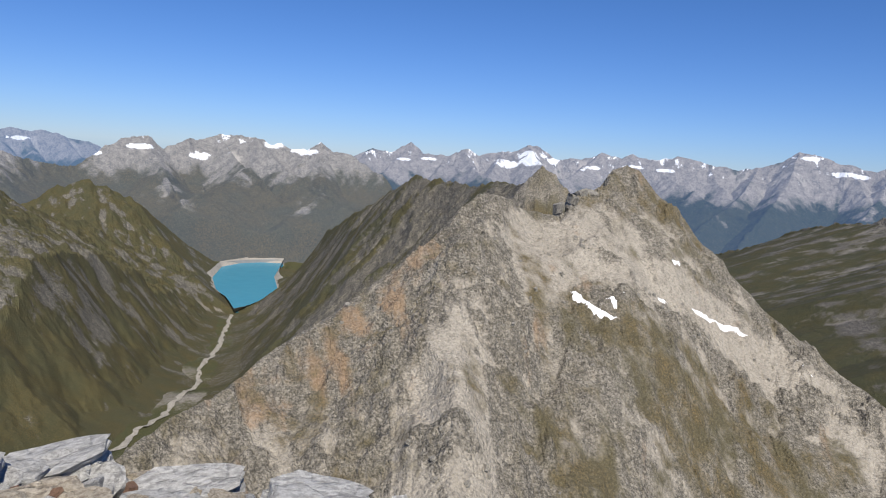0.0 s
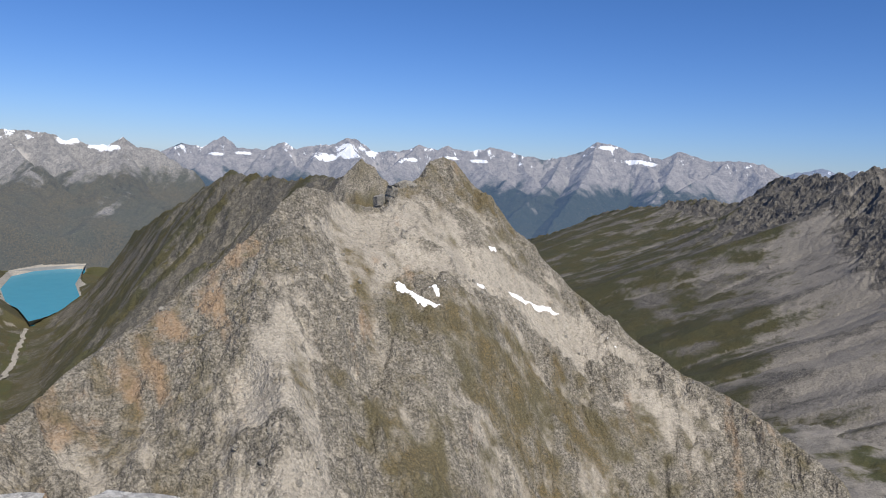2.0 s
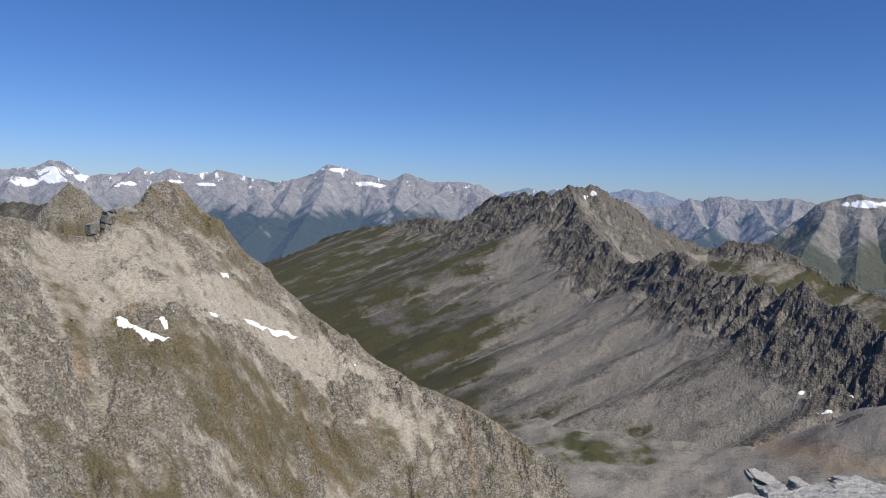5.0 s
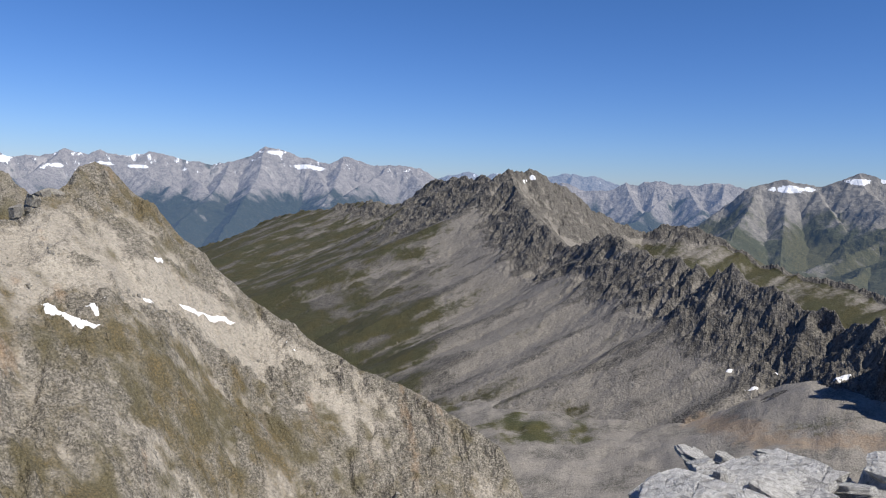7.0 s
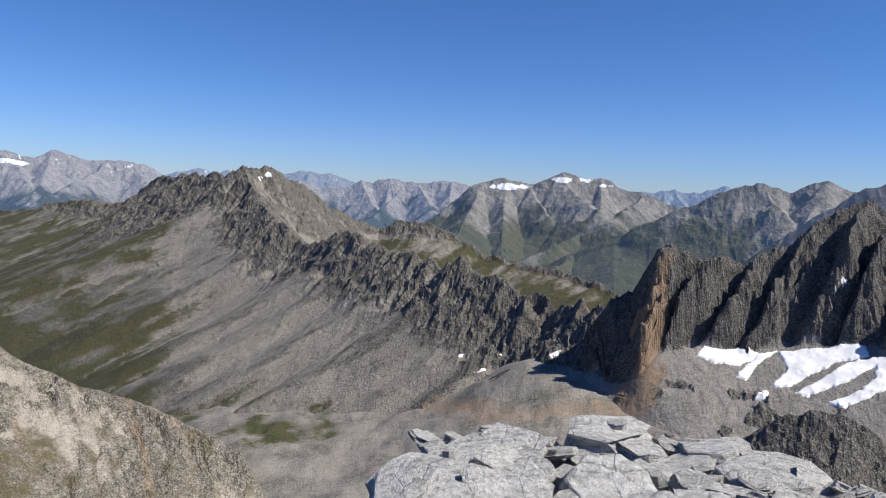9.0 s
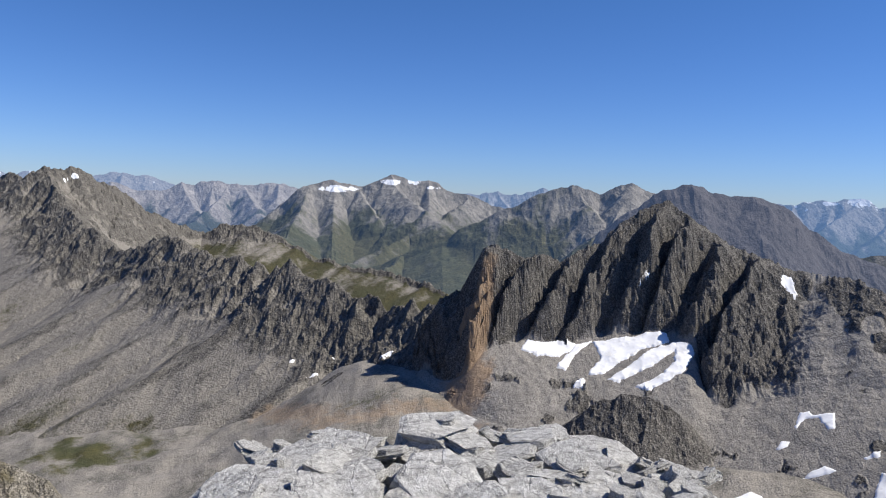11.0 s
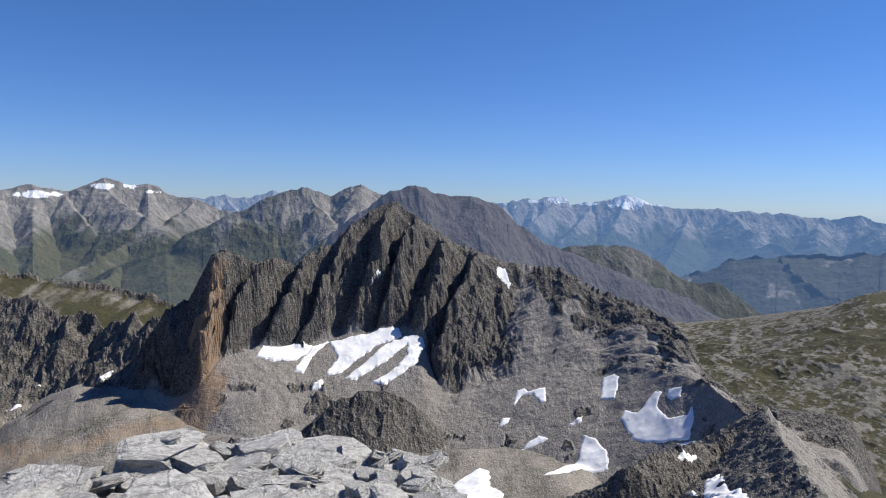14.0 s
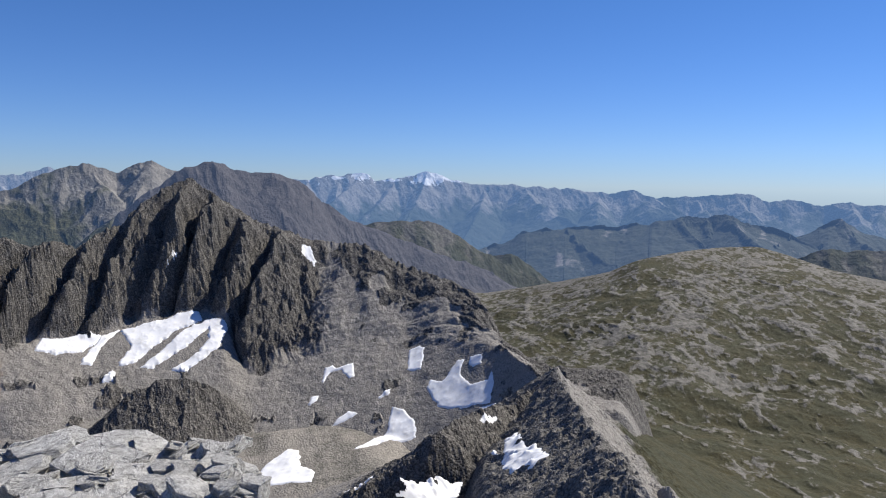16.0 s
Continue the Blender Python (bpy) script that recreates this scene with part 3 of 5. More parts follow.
summit = sheet("ground_summit", sx, sy, sz, mountain_material("summit_rock", ROCK, ROCK_DARK, SCREE, TURF, 0.12), stone_ground, True)
tagged(summit, "broken grey rock of the summit underfoot", "ground", kind="structure")

# ---- the near peak ----
def near_crags(x, y):
    return np.maximum(band(x, y, BAND_CRAG, 11), np.maximum(band(x, y, BAND_CRAG_B, 9), 0.8 * band(x, y, BAND_CRAG_C, 7)))


def near_paint(x, y, z, rock, along, away):
    streak = fbm((along + 0.22 * away) / 4, away / 50, 4, 20)
    crag = fbm(x / 13, y / 13, 5, 22) - 0.5
    bench, fan = band(x, y, BAND_BENCH, 26), band(x, y, BAND_SCREE, 13)
    turf = np.maximum(band(x, y, BAND_TURF, 22), 0.8 * band(x, y, BAND_TURF_B, 14))
    rust = band(x, y, BAND_RUST, 15)
    dip, broad = hollows(z, 17), fbm(x / 34, y / 34, 4, 23) - 0.5
    return {"scree": 0.5 + 0.55 * bench + 0.4 * fan - 0.75 * rock + (streak - 0.5) * 1.5 + crag * 1.0 + broad * 0.9 + 0.22 * dip - 0.2 * turf,
            "grass": 0.28 + 0.3 * np.exp(-(((np.degrees(np.arctan2(-x, y)) + 16.0) / 3.5) ** 2)) * smooth(40, 12, away) + 0.55 * turf - 0.5 * bench - 0.35 * fan - 0.1 * rock + (fbm(x / 5, y / 5, 5, 31, 0.6) - 0.5) * 1.7 + (streak - 0.5) * 0.9,
            "rust": -0.02 + 0.5 * rust + (fbm((along + 0.2 * away) / 6, away / 40, 4, 41) - 0.5) * 1.8, "streak": streak}


near_line = np.array(NEAR_W[::-1][:-2] + NEAR_C[1:-1] + NEAR_E)
near_az = np.degrees(np.arctan2(-near_line[:, 0], near_line[:, 1]))
order = np.argsort(near_az)
near_az, near_r, near_z = near_az[order], np.hypot(near_line[:, 0], near_line[:, 1])[order], near_line[order, 2]
fine_az = np.arange(-60, 40, 0.1)


def eased(values, width):
    k = np.exp(-0.5 * (np.arange(-60, 61) * 0.1 / width) ** 2)
    return np.convolve(np.pad(values, 60, mode="edge"), k / k.sum(), "valid")


crest_r = eased(np.interp(fine_az, near_az, near_r), 1.2)
crest_z = np.interp(fine_az, near_az, near_z)
crest_low = eased(crest_z, 2.2)


def near_shape(x, y):
    """The peak across the col: its crest by heading, fitted to the camera's skyline, a face of crags and scree towards
    the summit, a steeper back.
    """
    r, az = np.hypot(x, y), np.degrees(np.arctan2(-x, y))
    rc, zc, zl = np.interp(az, fine_az, crest_r), np.interp(az, fine_az, crest_z), np.interp(az, fine_az, crest_low)
    d = rc - r
    front, back = np.maximum(d, 0), np.maximum(-d, 0)
    s = np.radians(az) * 230
    wave = (fbm(x / 40, y / 40, 4, 64) - 0.5)
    lean = s + 0.22 * front
    bulge = (fbm(x / 55, y / 55, 3, 90) - 0.5) * 14 * smooth(0, 60, front)
    z = zl + (zc - zl) * np.exp(-front / 16) - 0.47 * front - 0.9 * back + bulge
    cut = ridged(lean / 20 + wave * 2.0, front / 70 + wave, 5, 61)
    patchy = fbm(x / 20, y / 20, 4, 66)
    side = np.exp(-((az + 17.5) / 4.5) ** 2) * smooth(45, 8, front)
    bare = np.clip(1.2 * np.exp(-front / 9) + near_crags(x, y) + side + smooth(0.58, 0.68, patchy) * 0.6, 0, 1)
    still = smooth(-1, 6, front + back)
    z = z + (cut - 0.62) * 8.5 * still + bare * still * ((ridged(x / 8, y / 8, 5, 67) - 0.55) * 6.0 + 1.2)
    z = z + (fbm(x / 5, y / 5, 4, 62) - 0.5) * 1.3 + (ridged(x / 3.4, y / 3.4, 3, 74) - 0.6) * (0.7 + 2.0 * bare) * still
    return z, bare, s, front


mountain("rocky_peak", "pale scree and rock peak with turf patches", "mountain", (-52, 34), 900, (85, 430), 470,
         None, near_rock, near_paint, shape=near_shape, crags="dark broken crags of bare rock")
mountain("second_summit", "dark rocky summit behind the near peak", "mountain", (-18, 4), 260, (390, 640), 150,
         [dict(line=SECOND, face=10, talus=-60, steep=1.0, foot=0.5, rib=4, every=22, seed=8, jag=2)], near_rock,
         lambda x, y, z, rock, along, away: {"scree": 0.1 + (fbm(x / 15, y / 15, 4, 3) - 0.5), "grass": 0.5 + (fbm(x / 12, y / 12, 4, 5) - 0.5) * 1.8}, rough=(12, 5))


def alpine(grass=0.5, low=-300.0, high=-60.0, snow=(), seed=0, grain=60.0, rusty=0.0, every=14.0, scatter=0.0, bands=0.6, patch=0.8, stripe=0.7, hollow=0.0):
    """Turf low down and streaks of scree above it; old snow where the list has it: heading, height, half width, half height."""
    def paint(x, y, z, rock, along, away):
        blot = fbm(x / grain, y / grain, 5, seed + 3) - 0.5
        streak = fbm(along / every, away / (every * 9), 4, seed + 31)
        up = smooth(low, high, z + blot * 0.6 * (high - low))
        az = np.degrees(np.arctan2(-x, y))
        white = 0 * z - 0.5
        fleck = fbm(x / grain * 6.0, y / grain * 6.0, 5, seed + 9, 0.6) - 0.5
        for heading, level, wide, tall in snow:
            white = np.maximum(white, np.exp(-((az - heading) / wide) ** 2 - ((z - level) / tall) ** 2) * (1.4 + fleck * 3.2) - 0.1)
        if scatter:
            white = np.maximum(white, scatter * up + fleck * 1.9 - (1 - up) * 1.5)
        dip = hollow * hollows(z) if hollow else 0.0
        return {"grass": grass * (1 - up) - 0.35 * dip + blot * patch + (streak - 0.5) * stripe - 0.15 * rock,
                "scree": 0.95 - rock * 1.0 + dip + blot * patch + (streak - 0.5) * bands,
                "rust": rusty + blot * 0.8, "snow": white, "streak": streak}
    return paint


# ---- ridges of the middle distance ----
mountain("brown_ridge", "brown-green grassy mountain ridge", "mountain", (-14, 27), 460, (560, 2800), 360,
         [dict(line=BROWN, face=16, talus=-430, steep=0.95, foot=0.36, rib=14, every=200, seed=12, jag=5)],
         brown_turf, alpine(0.7, -300, 500, seed=2, every=40, bands=0.8, patch=1.4, stripe=0.6, grain=45, hollow=0.3), dig=True, rough=(30, 6), soft=(30, 7), crags="grey rock bands along the crest")
mountain("valley_side", "green mountainside with rock bands", "mountain", (8, 62), 480, (800, 3000), 340,
         [dict(line=WEST, face=70, talus=-440, steep=0.6, foot=0.08, rib=18, every=220, seed=14, jag=6),
          dict(line=HUMP, face=60, talus=-430, steep=0.8, foot=0.12, rib=18, every=160, seed=15, jag=5)],
         green_turf, alpine(0.85, -300, 450, seed=3, every=20, bands=1.2, patch=1.3, stripe=0.9, grain=34, hollow=0.3), dig=True, rough=(34, 16), soft=(22, 9), crags="grey rock bands on the slope")
NEAR_SIDE = crest(np.array([500.0]), np.array([500.0]), SERRATE)[3][0]


def massif_paint(x, y, z, rock, along, away):
    out = alpine(0.5, -420, -130, [(-45.4, 10, 0.3, 5), (-44.9, 2, 0.2, 4)], seed=4, every=16, bands=0.9, patch=1.0, stripe=0.5, hollow=0.25)(x, y, z, rock, along, away)
    lean = fbm((along + 0.3 * away) / 18, away / 120, 5, 77) - 0.5
    blots = fbm(x / 45, y / 45, 5, 78) - 0.5
    out["scree"] = out["scree"] + 1.2 * lean - 0.5 * smooth(-44, -34, np.degrees(np.arctan2(-x, y)))
    out["grass"] = out["grass"] + 0.08 + 0.5 * (crest(x, y, SERRATE)[3] != NEAR_SIDE) * (1 - rock) * smooth(0, -12, np.degrees(np.arctan2(-x, y)) + 42) + (0.46 + 1.1 * lean + 1.0 * blots) * smooth(-42, -33, np.degrees(np.arctan2(-x, y))) - 0.25 * rock + 0.5 * smooth(60, 0, 1.9 * y - x + 560)
    out["grass"] = np.maximum(out["grass"], meadow(x, y) + 0.05)
    out["rust"] = np.maximum(out["rust"], trail(x, y) * 0.7)
    return out


mountain("rugged_massif", "rugged dark massif with grey scree and green flank", "mountain", (-80, -10), 1000, (560, 3500), 520,
         [dict(line=MID, face=50, talus=-120, steep=0.8, foot=0.33, rib=30, every=150, seed=16, jag=10),
          dict(line=SERRATE, face=22, depth=46, steep=0.8, foot=0.42, rib=12, every=60, seed=17, jag=5, lean=0.5)],
         mid_rock, massif_paint, rough=(22, 14), soft=(40, 3), power=1.6, crags="dark jagged rock towers of the crest")

# ---- the dark peak ----
def headed(line):
    """Heading, distance and height of plan points, in the order of their headings."""
    p = np.array(line, float)
    out = np.stack([np.degrees(np.arctan2(-p[:, 0], p[:, 1])), np.hypot(p[:, 0], p[:, 1]), p[:, 2]], -1)
    return out[np.argsort(out[:, 0])]


def loft(az, r, rails, back=0.8, foot=0.25):
    """Height of a face that hangs between rails (heading, distance, height), the crest first; also how far down it lies, in rails."""
    rr = [np.interp(az, p[:, 0], p[:, 1]) for p in rails]
    zz = [np.interp(az, p[:, 0], p[:, 2]) for p in rails]
    z, v = zz[0] - back * np.maximum(r - rr[0], 0), np.zeros(az.shape)
    for k in range(len(rails) - 1):
        u = np.clip((rr[k] - r) / (rr[k] - rr[k + 1]), 0, 1)
        z, v = np.where(r < rr[k], zz[k] + (zz[k + 1] - zz[k]) * u, z), v + u
    return np.where(r < rr[-1], zz[-1] - foot * (rr[-1] - r), z), v


def teeth(az, v, ribs):
    """Ribs that run down a face: 1 on a rib's edge, 0 in the gully on its shaded side, and how bold the rib is."""
    out, bold = np.zeros(az.shape), np.zeros(az.shape)
    at = [top + (low - top) * np.clip(v, 0, 1.15) for top, low, size in ribs]
    for k in range(len(ribs) - 1):
        u = (az - at[k + 1]) / (at[k] - at[k + 1])
        inside = (u >= 0) & (u < 1)
        tooth = np.where(u < 0.42, 1 - smooth(0, 0.42, u), np.clip((u - 0.42) / 0.58, 0, 1) ** 1.1)
        out = np.where(inside, tooth, out)
        bold = np.where(inside, ribs[k + 1][2] + (ribs[k][2] - ribs[k + 1][2]) * np.clip(u, 0, 1), bold)
    return out, bold


DARK_CREST = np.concatenate([headed(PILLAR[:4] + DARK[1:] + DARK_E[3:13])[:-1], headed(PILLAR[:1]), [(-71.8, 655, -93), (-70.7, 660, -114), (-70.2, 665, -135), (-69.5, 690, -165)]])
DARK_BASE = np.array([(-69.5, 655, -175), (-70.4, 640, -148), (-72.2, 607, -155), (-74.4, 586, -141), (-75.5, 606, -124), (-78.3, 616, -118), (-81.7, 618, -118), (-85.6, 622, -109), (-89.1, 620, -103), (-91.0, 606, -108), (-92.4, 560, -141),
                      (-95.5, 555, -139), (-98.3, 560, -128), (-101.5, 566, -116), (-105.2, 545, -119), (-108.5, 520, -112), (-112.0, 485, -106), (-114.1, 450, -108), (-118, 405, -122)])[::-1]
DARK_FOOT = np.array([(-69.5, 610, -178), (-70.4, 600, -167), (-73.4, 560, -166), (-77.7, 523, -165), (-85.8, 505, -174), (-93.3, 485, -176), (-99.8, 465, -171), (-105.9, 450, -157), (-110.7, 433, -144), (-114.5, 415, -134), (-118, 400, -128)])[::-1]
face_az = np.arange(-130, -60, 0.1)


def softened(rail, width):
    """The same rail with its corners eased, width in degrees."""
    return np.stack([face_az] + [eased(np.interp(face_az, rail[:, 0], rail[:, k]), width) for k in (1, 2)], -1)


DARK_BASE, DARK_FOOT = softened(DARK_BASE, 0.35), softened(DARK_FOOT, 1.4)
# heading at the crest, heading at the foot, how far it juts out
DARK_RIBS = [(-60, -60, 2), (-75.8, -74.6, 18), (-79.8, -75.9, 24), (-82.7, -79.5, 20), (-85.4, -81.9, 15), (-88.7, -85.9, 20), (-91.0, -88.1, 30), (-93.2, -90.5, 26), (-95.6, -92.2, 40),
             (-101.6, -99.4, 5), (-107, -107.6, 5), (-111, -112.4, 5), (-130, -130, 2)]


def dark_shape(x, y):
    """A crest, a cliff cut into leaning ribs, a slope of talus below it, and the outcrop and the moraine in front."""
    r, az = np.hypot(x, y), np.degrees(np.arctan2(-x, y))
    rails = (DARK_CREST, DARK_BASE, DARK_FOOT)
    sway = (fbm(x / 26, y / 26, 4, 64) - 0.5)
    v = loft(az, r, rails)[1]
    az = az + ((ridged(v * 5, r / 14, 4, 72) - 0.6) * 2.4) * smooth(0.02, 0.2, v) * smooth(1.1, 0.9, v) * (0.35 + 0.65 * smooth(-80, -76, az))
    tooth, bold = teeth(az + sway * 1.3, v, DARK_RIBS)
    hold = smooth(0.0, 0.22, v) * smooth(1.06, 0.84, v)
    east = smooth(-96.5, -99.5, az)
    ragged = (sway * 20 + (ridged(x / 12, y / 12, 4, 70) - 0.6) * 12) * smooth(0.1, 0.4, v) * smooth(1.1, 0.8, v) * (1 - 0.7 * east)
    z, v = loft(az, r + bold * (tooth - 0.42) * hold + ragged, rails)
    s = -np.radians(az) * 640
    front = np.clip(v, 0, 2) * 70
    lean = s + 0.5 * front
    blot = fbm(x / 17, y / 17, 5, 68) - 0.5
    rock = smooth(1.08, 0.9, v + blot * 0.35)
    rock = rock * (1 - east * smooth(-0.02, 0.10, blot + 0.45 * smooth(0.12, 0.6, v) - 0.25 * smooth(-100, -102, az) - 0.3 * smooth(-108.5, -110.5, az) * smooth(0.85, 0.6, v)))
    rock = np.maximum(rock, smooth(0.13, 0.2, blot) * smooth(1.35, 1.5, v) * 0.8)
    still = smooth(0.0, 0.08, v)
    crag = ((ridged(lean / 10 + sway, front / 13 + sway, 5, 61) - 0.6) * 6.5 + (ridged(x / 7, y / 7, 4, 67) - 0.6) * 3.5 + (ridged(lean / 24 + sway, front / 24, 4, 69) - 0.6) * 9) * (1 - 0.45 * east)
    z = z + rock * crag * still + (fbm(x / 8, y / 8, 5, 62) - 0.5) * 2.4 * still
    z = z + (ridged(s / 5, s * 0, 3, 26) - 0.62) * 5 * np.exp(-np.abs(r - np.interp(az, DARK_CREST[:, 0], DARK_CREST[:, 1])) / 5) * smooth(-112, -106, az)
    for spec in (dict(line=OUTCROP, face=9, talus=-160, steep=0.7, foot=0.45, rib=0, every=16, seed=24),
                 dict(line=MORAINE, face=5, talus=-140, steep=0.7, foot=0.35, rib=2, every=20, seed=25, jag=2)):
        h, bare, _, d, _ = flank(x, y, wave=sway, **spec)
        h = h + bare * ((ridged(x / 7, y / 7, 5, 60) - 0.6) * 5)
        up = h > z
        z, rock = np.where(up, h, z), np.where(up, bare * 0.9, rock)
    return z, rock, s, front


def dark_paint(x, y, z, rock, along, away):
    az = np.degrees(np.arctan2(-x, y))
    v = away / 70
    streak = fbm((along + 0.5 * away) / 7, away / 60, 4, 36)
    blot = fbm(x / 24, y / 24, 5, 8) - 0.5
    prow = -75.4 + 0.8 * np.clip(v, 0, 1) + blot * 2.6
    stain = smooth(1.9, 0.5, np.abs(az - prow)) * smooth(1.15, 0.85, v) * smooth(0.02, 0.15, v)
    apron = np.exp(-(((az + 73.9) / 2.2) ** 2)) * smooth(0.85, 1.05, v)
    return {"scree": 1.0 - rock * 1.05 + blot * 0.8 + (streak - 0.5) * 0.7, "grass": -0.45 + blot * 0.8,
            "rust": 0.85 * stain + 0.42 * apron + 0.6 * trail(x, y) + (fbm(x / 12, y / 12, 4, 8) - 0.6) * 0.9, "streak": streak}


mountain("dark_peak", "dark jagged rock peak above grey scree", "mountain", (-128, -60), 1250, (300, 800), 520,
         None, dark_rock, dark_paint, shape=dark_shape, crags="dark buttresses and gullies of bare rock")
MOOR_SIDE = crest(np.array([200.0]), np.array([-400.0]), ARETE)[3][0]


def arete_paint(x, y, z, rock, along, away):
    lee = crest(x, y, ARETE)[3] == MOOR_SIDE
    d = crest(x, y, ARETE)[0]
    blot = fbm(x / 14, y / 14, 5, 6) - 0.5
    streak = fbm((along + 0.3 * away) / 5, away / 40, 4, 37) - 0.5
    return {"scree": np.where(lee, 0.95 - 0.6 * smooth(6, 0, d), 0.35 - 0.5 * rock) + blot * 0.9 + streak * 0.6,
            "grass": np.where(lee, 1.1 * smooth(14, 40, d) - 0.1, -0.1) + blot * 0.9 + streak * 0.5, "rust": -0.2 + blot, "streak": 0.5 + streak}


mountain("summit_arete", "narrow rock ridge with scree flank", "mountain", (-158, -106), 620, (70, 520), 420,
         [dict(line=ARETE, face=4, depth=12, steep=0.35, foot=0.52, rib=1.5, every=16, seed=41, jag=2),
          dict(line=KNOLL, face=5, depth=14, steep=0.5, foot=0.4, rib=1.5, every=14, seed=42, jag=1.5)], arete_rock,
         arete_paint, rough=(9, 4), soft=(6, 1.2), crags="dark broken rock of the ridge")
# dome_rock emits some blue, so that the dome looks hazy
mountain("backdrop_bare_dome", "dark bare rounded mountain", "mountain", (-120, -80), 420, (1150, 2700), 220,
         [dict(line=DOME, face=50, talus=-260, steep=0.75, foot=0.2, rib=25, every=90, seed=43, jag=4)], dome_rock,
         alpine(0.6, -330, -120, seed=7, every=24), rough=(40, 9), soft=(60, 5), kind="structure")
def moor_paint(x, y, z, rock, along, away):
    """Turf, greener in the hollows, with low outcrops of pale rock all over it and a few gravel tracks."""
    r = np.hypot(x, y)
    blot = fbm(x / 90, y / 90, 5, 84) - 0.5
    fleck = fbm(x / 6, y / 6, 5, 86, 0.65) - 0.5
    stony = 0.45 * rock + 0.9 * blot + 1.5 * fleck + 0.3 * smooth(700, 1400, r) - 0.07 * hollows(z)
    return {"grass": 0.95 - 1.0 * stony, "scree": 0.45 + 1.8 * fleck, "rust": -0.2 + blot, "streak": 0.4 + blot}


MOOR_TOP = headed(PLATEAU)
moor_az = np.arange(-168, -98, 0.1)
MOOR_SOFT = np.stack([moor_az, eased(np.interp(moor_az, MOOR_TOP[:, 0], MOOR_TOP[:, 1]), 3.0), eased(np.interp(moor_az, MOOR_TOP[:, 0], MOOR_TOP[:, 2]), 4.5)], -1)
MOOR_MID = np.array([(-162, 950, -290), (-140, 900, -272), (-125, 900, -275), (-112, 900, -292), (-106, 900, -310)])
MOOR_LOW = np.array([(-162, 480, -265), (-140, 480, -262), (-125, 480, -262), (-106, 480, -270)])


def moor_shape(x, y):
    """A high plateau that sinks gently towards the summit, uneven with low knolls and benches."""
    r, az = np.hypot(x, y), np.degrees(np.arctan2(-x, y))
    rc, zc = np.interp(az, MOOR_TOP[:, 0], MOOR_TOP[:, 1]), np.interp(az, MOOR_TOP[:, 0], MOOR_TOP[:, 2])
    z, v = loft(az, r, (MOOR_SOFT, MOOR_MID, MOOR_LOW), back=0.5, foot=0.1)
    z = z + (zc - np.interp(az, MOOR_SOFT[:, 0], MOOR_SOFT[:, 2])) * np.exp(-np.abs(rc - r) / 140)
    hold = smooth(0.0, 0.25, v)
    knoll = (ridged(x / 130, y / 95, 5, 87) - 0.6) * 16 + (fbm(x / 40, y / 40, 5, 88) - 0.5) * 6
    rock = smooth(0.08, 0.2, ridged(x / 46 + 0.3 * y / 46, y / 30, 5, 85) - 0.6 + 0.25 * (fbm(x / 9, y / 9, 4, 86) - 0.5))
    return z + hold * (knoll + rock * 1.2) + (fbm(x / 12, y / 12, 4, 89) - 0.5) * 1.2, rock, x, y


mountain("high_moor", "rolling moorland plateau of turf and pale rock", "mountain", (-165, -104), 700, (470, 2200), 460,
         None, moor_turf, moor_paint, shape=moor_shape, power=1.3, crags="low weathered outcrops of pale rock")
# hill_forest has haze added as a faint blue glow
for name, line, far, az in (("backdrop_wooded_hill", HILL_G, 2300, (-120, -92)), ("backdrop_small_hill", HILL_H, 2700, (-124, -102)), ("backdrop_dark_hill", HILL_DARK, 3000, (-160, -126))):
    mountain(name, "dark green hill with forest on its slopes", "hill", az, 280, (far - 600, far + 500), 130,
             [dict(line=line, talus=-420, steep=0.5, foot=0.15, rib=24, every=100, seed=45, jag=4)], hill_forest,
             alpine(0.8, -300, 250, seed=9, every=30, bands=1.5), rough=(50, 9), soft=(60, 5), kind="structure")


# ---- the far ranges on the horizon that the camera sees, drawn in to under 5 km to fit its view; their haze is emission ----
def spurs(line, seed, reach=1050.0, low=-360.0):
    """Side ridges that run from the tops of a crest towards the middle of the map, each bent a little its own way."""
    rng = random.Random(seed)
    out = []
    for a, b, c in zip(line, line[1:], line[2:]):
        if b[2] < max(a[2], c[2]) - 6 and rng.random() < 0.6:
            continue
        top = Vector(b)
        inward = Vector((-b[0], -b[1], 0)).normalized()
        across = Vector((inward.y, -inward.x, 0))
        bend, size = rng.uniform(-0.75, 0.75), rng.uniform(0.6, 1.1)
        points = [tuple(top + Vector((0, 0, -4)))]
        for k in (0.12, 0.3, 0.55, 1.0):
            side = across * bend * reach * k * size * (0.6 + 0.6 * k)
            height = top.z + (low - top.z) * (k ** 0.85) + rng.uniform(-12, 12)
            points.append(tuple(top + inward * reach * size * k + side + Vector((0, 0, height - top.z))))
        out.append(points)
    return out


def far_range(name, label, line, az, far, material, snow=(), scatter=0.0, columns=560, depth=1100, grass=1.0, low=-260, high=60, talus=-170, foot=0.3, steep=1.0):
    seed = len(name)
    ridges = [dict(line=line, face=110, talus=talus, steep=steep, foot=foot, rib=34, every=300, seed=seed, jag=7)]
    ridges += [dict(line=s, face=60, talus=talus, steep=0.5, foot=foot + 0.16, rib=26, every=200, seed=seed + k, jag=8) for k, s in enumerate(spurs(line, seed))]
    return mountain(name, label, "mountain range", az, columns, (far - depth, min(far + 350, 4950)), 190, ridges, material,
                    alpine(grass, low, high, snow, seed, 150, every=40, scatter=scatter, bands=1.5, patch=1.7, hollow=0.16), rough=(110, 26), soft=(60, 10), kind="structure")


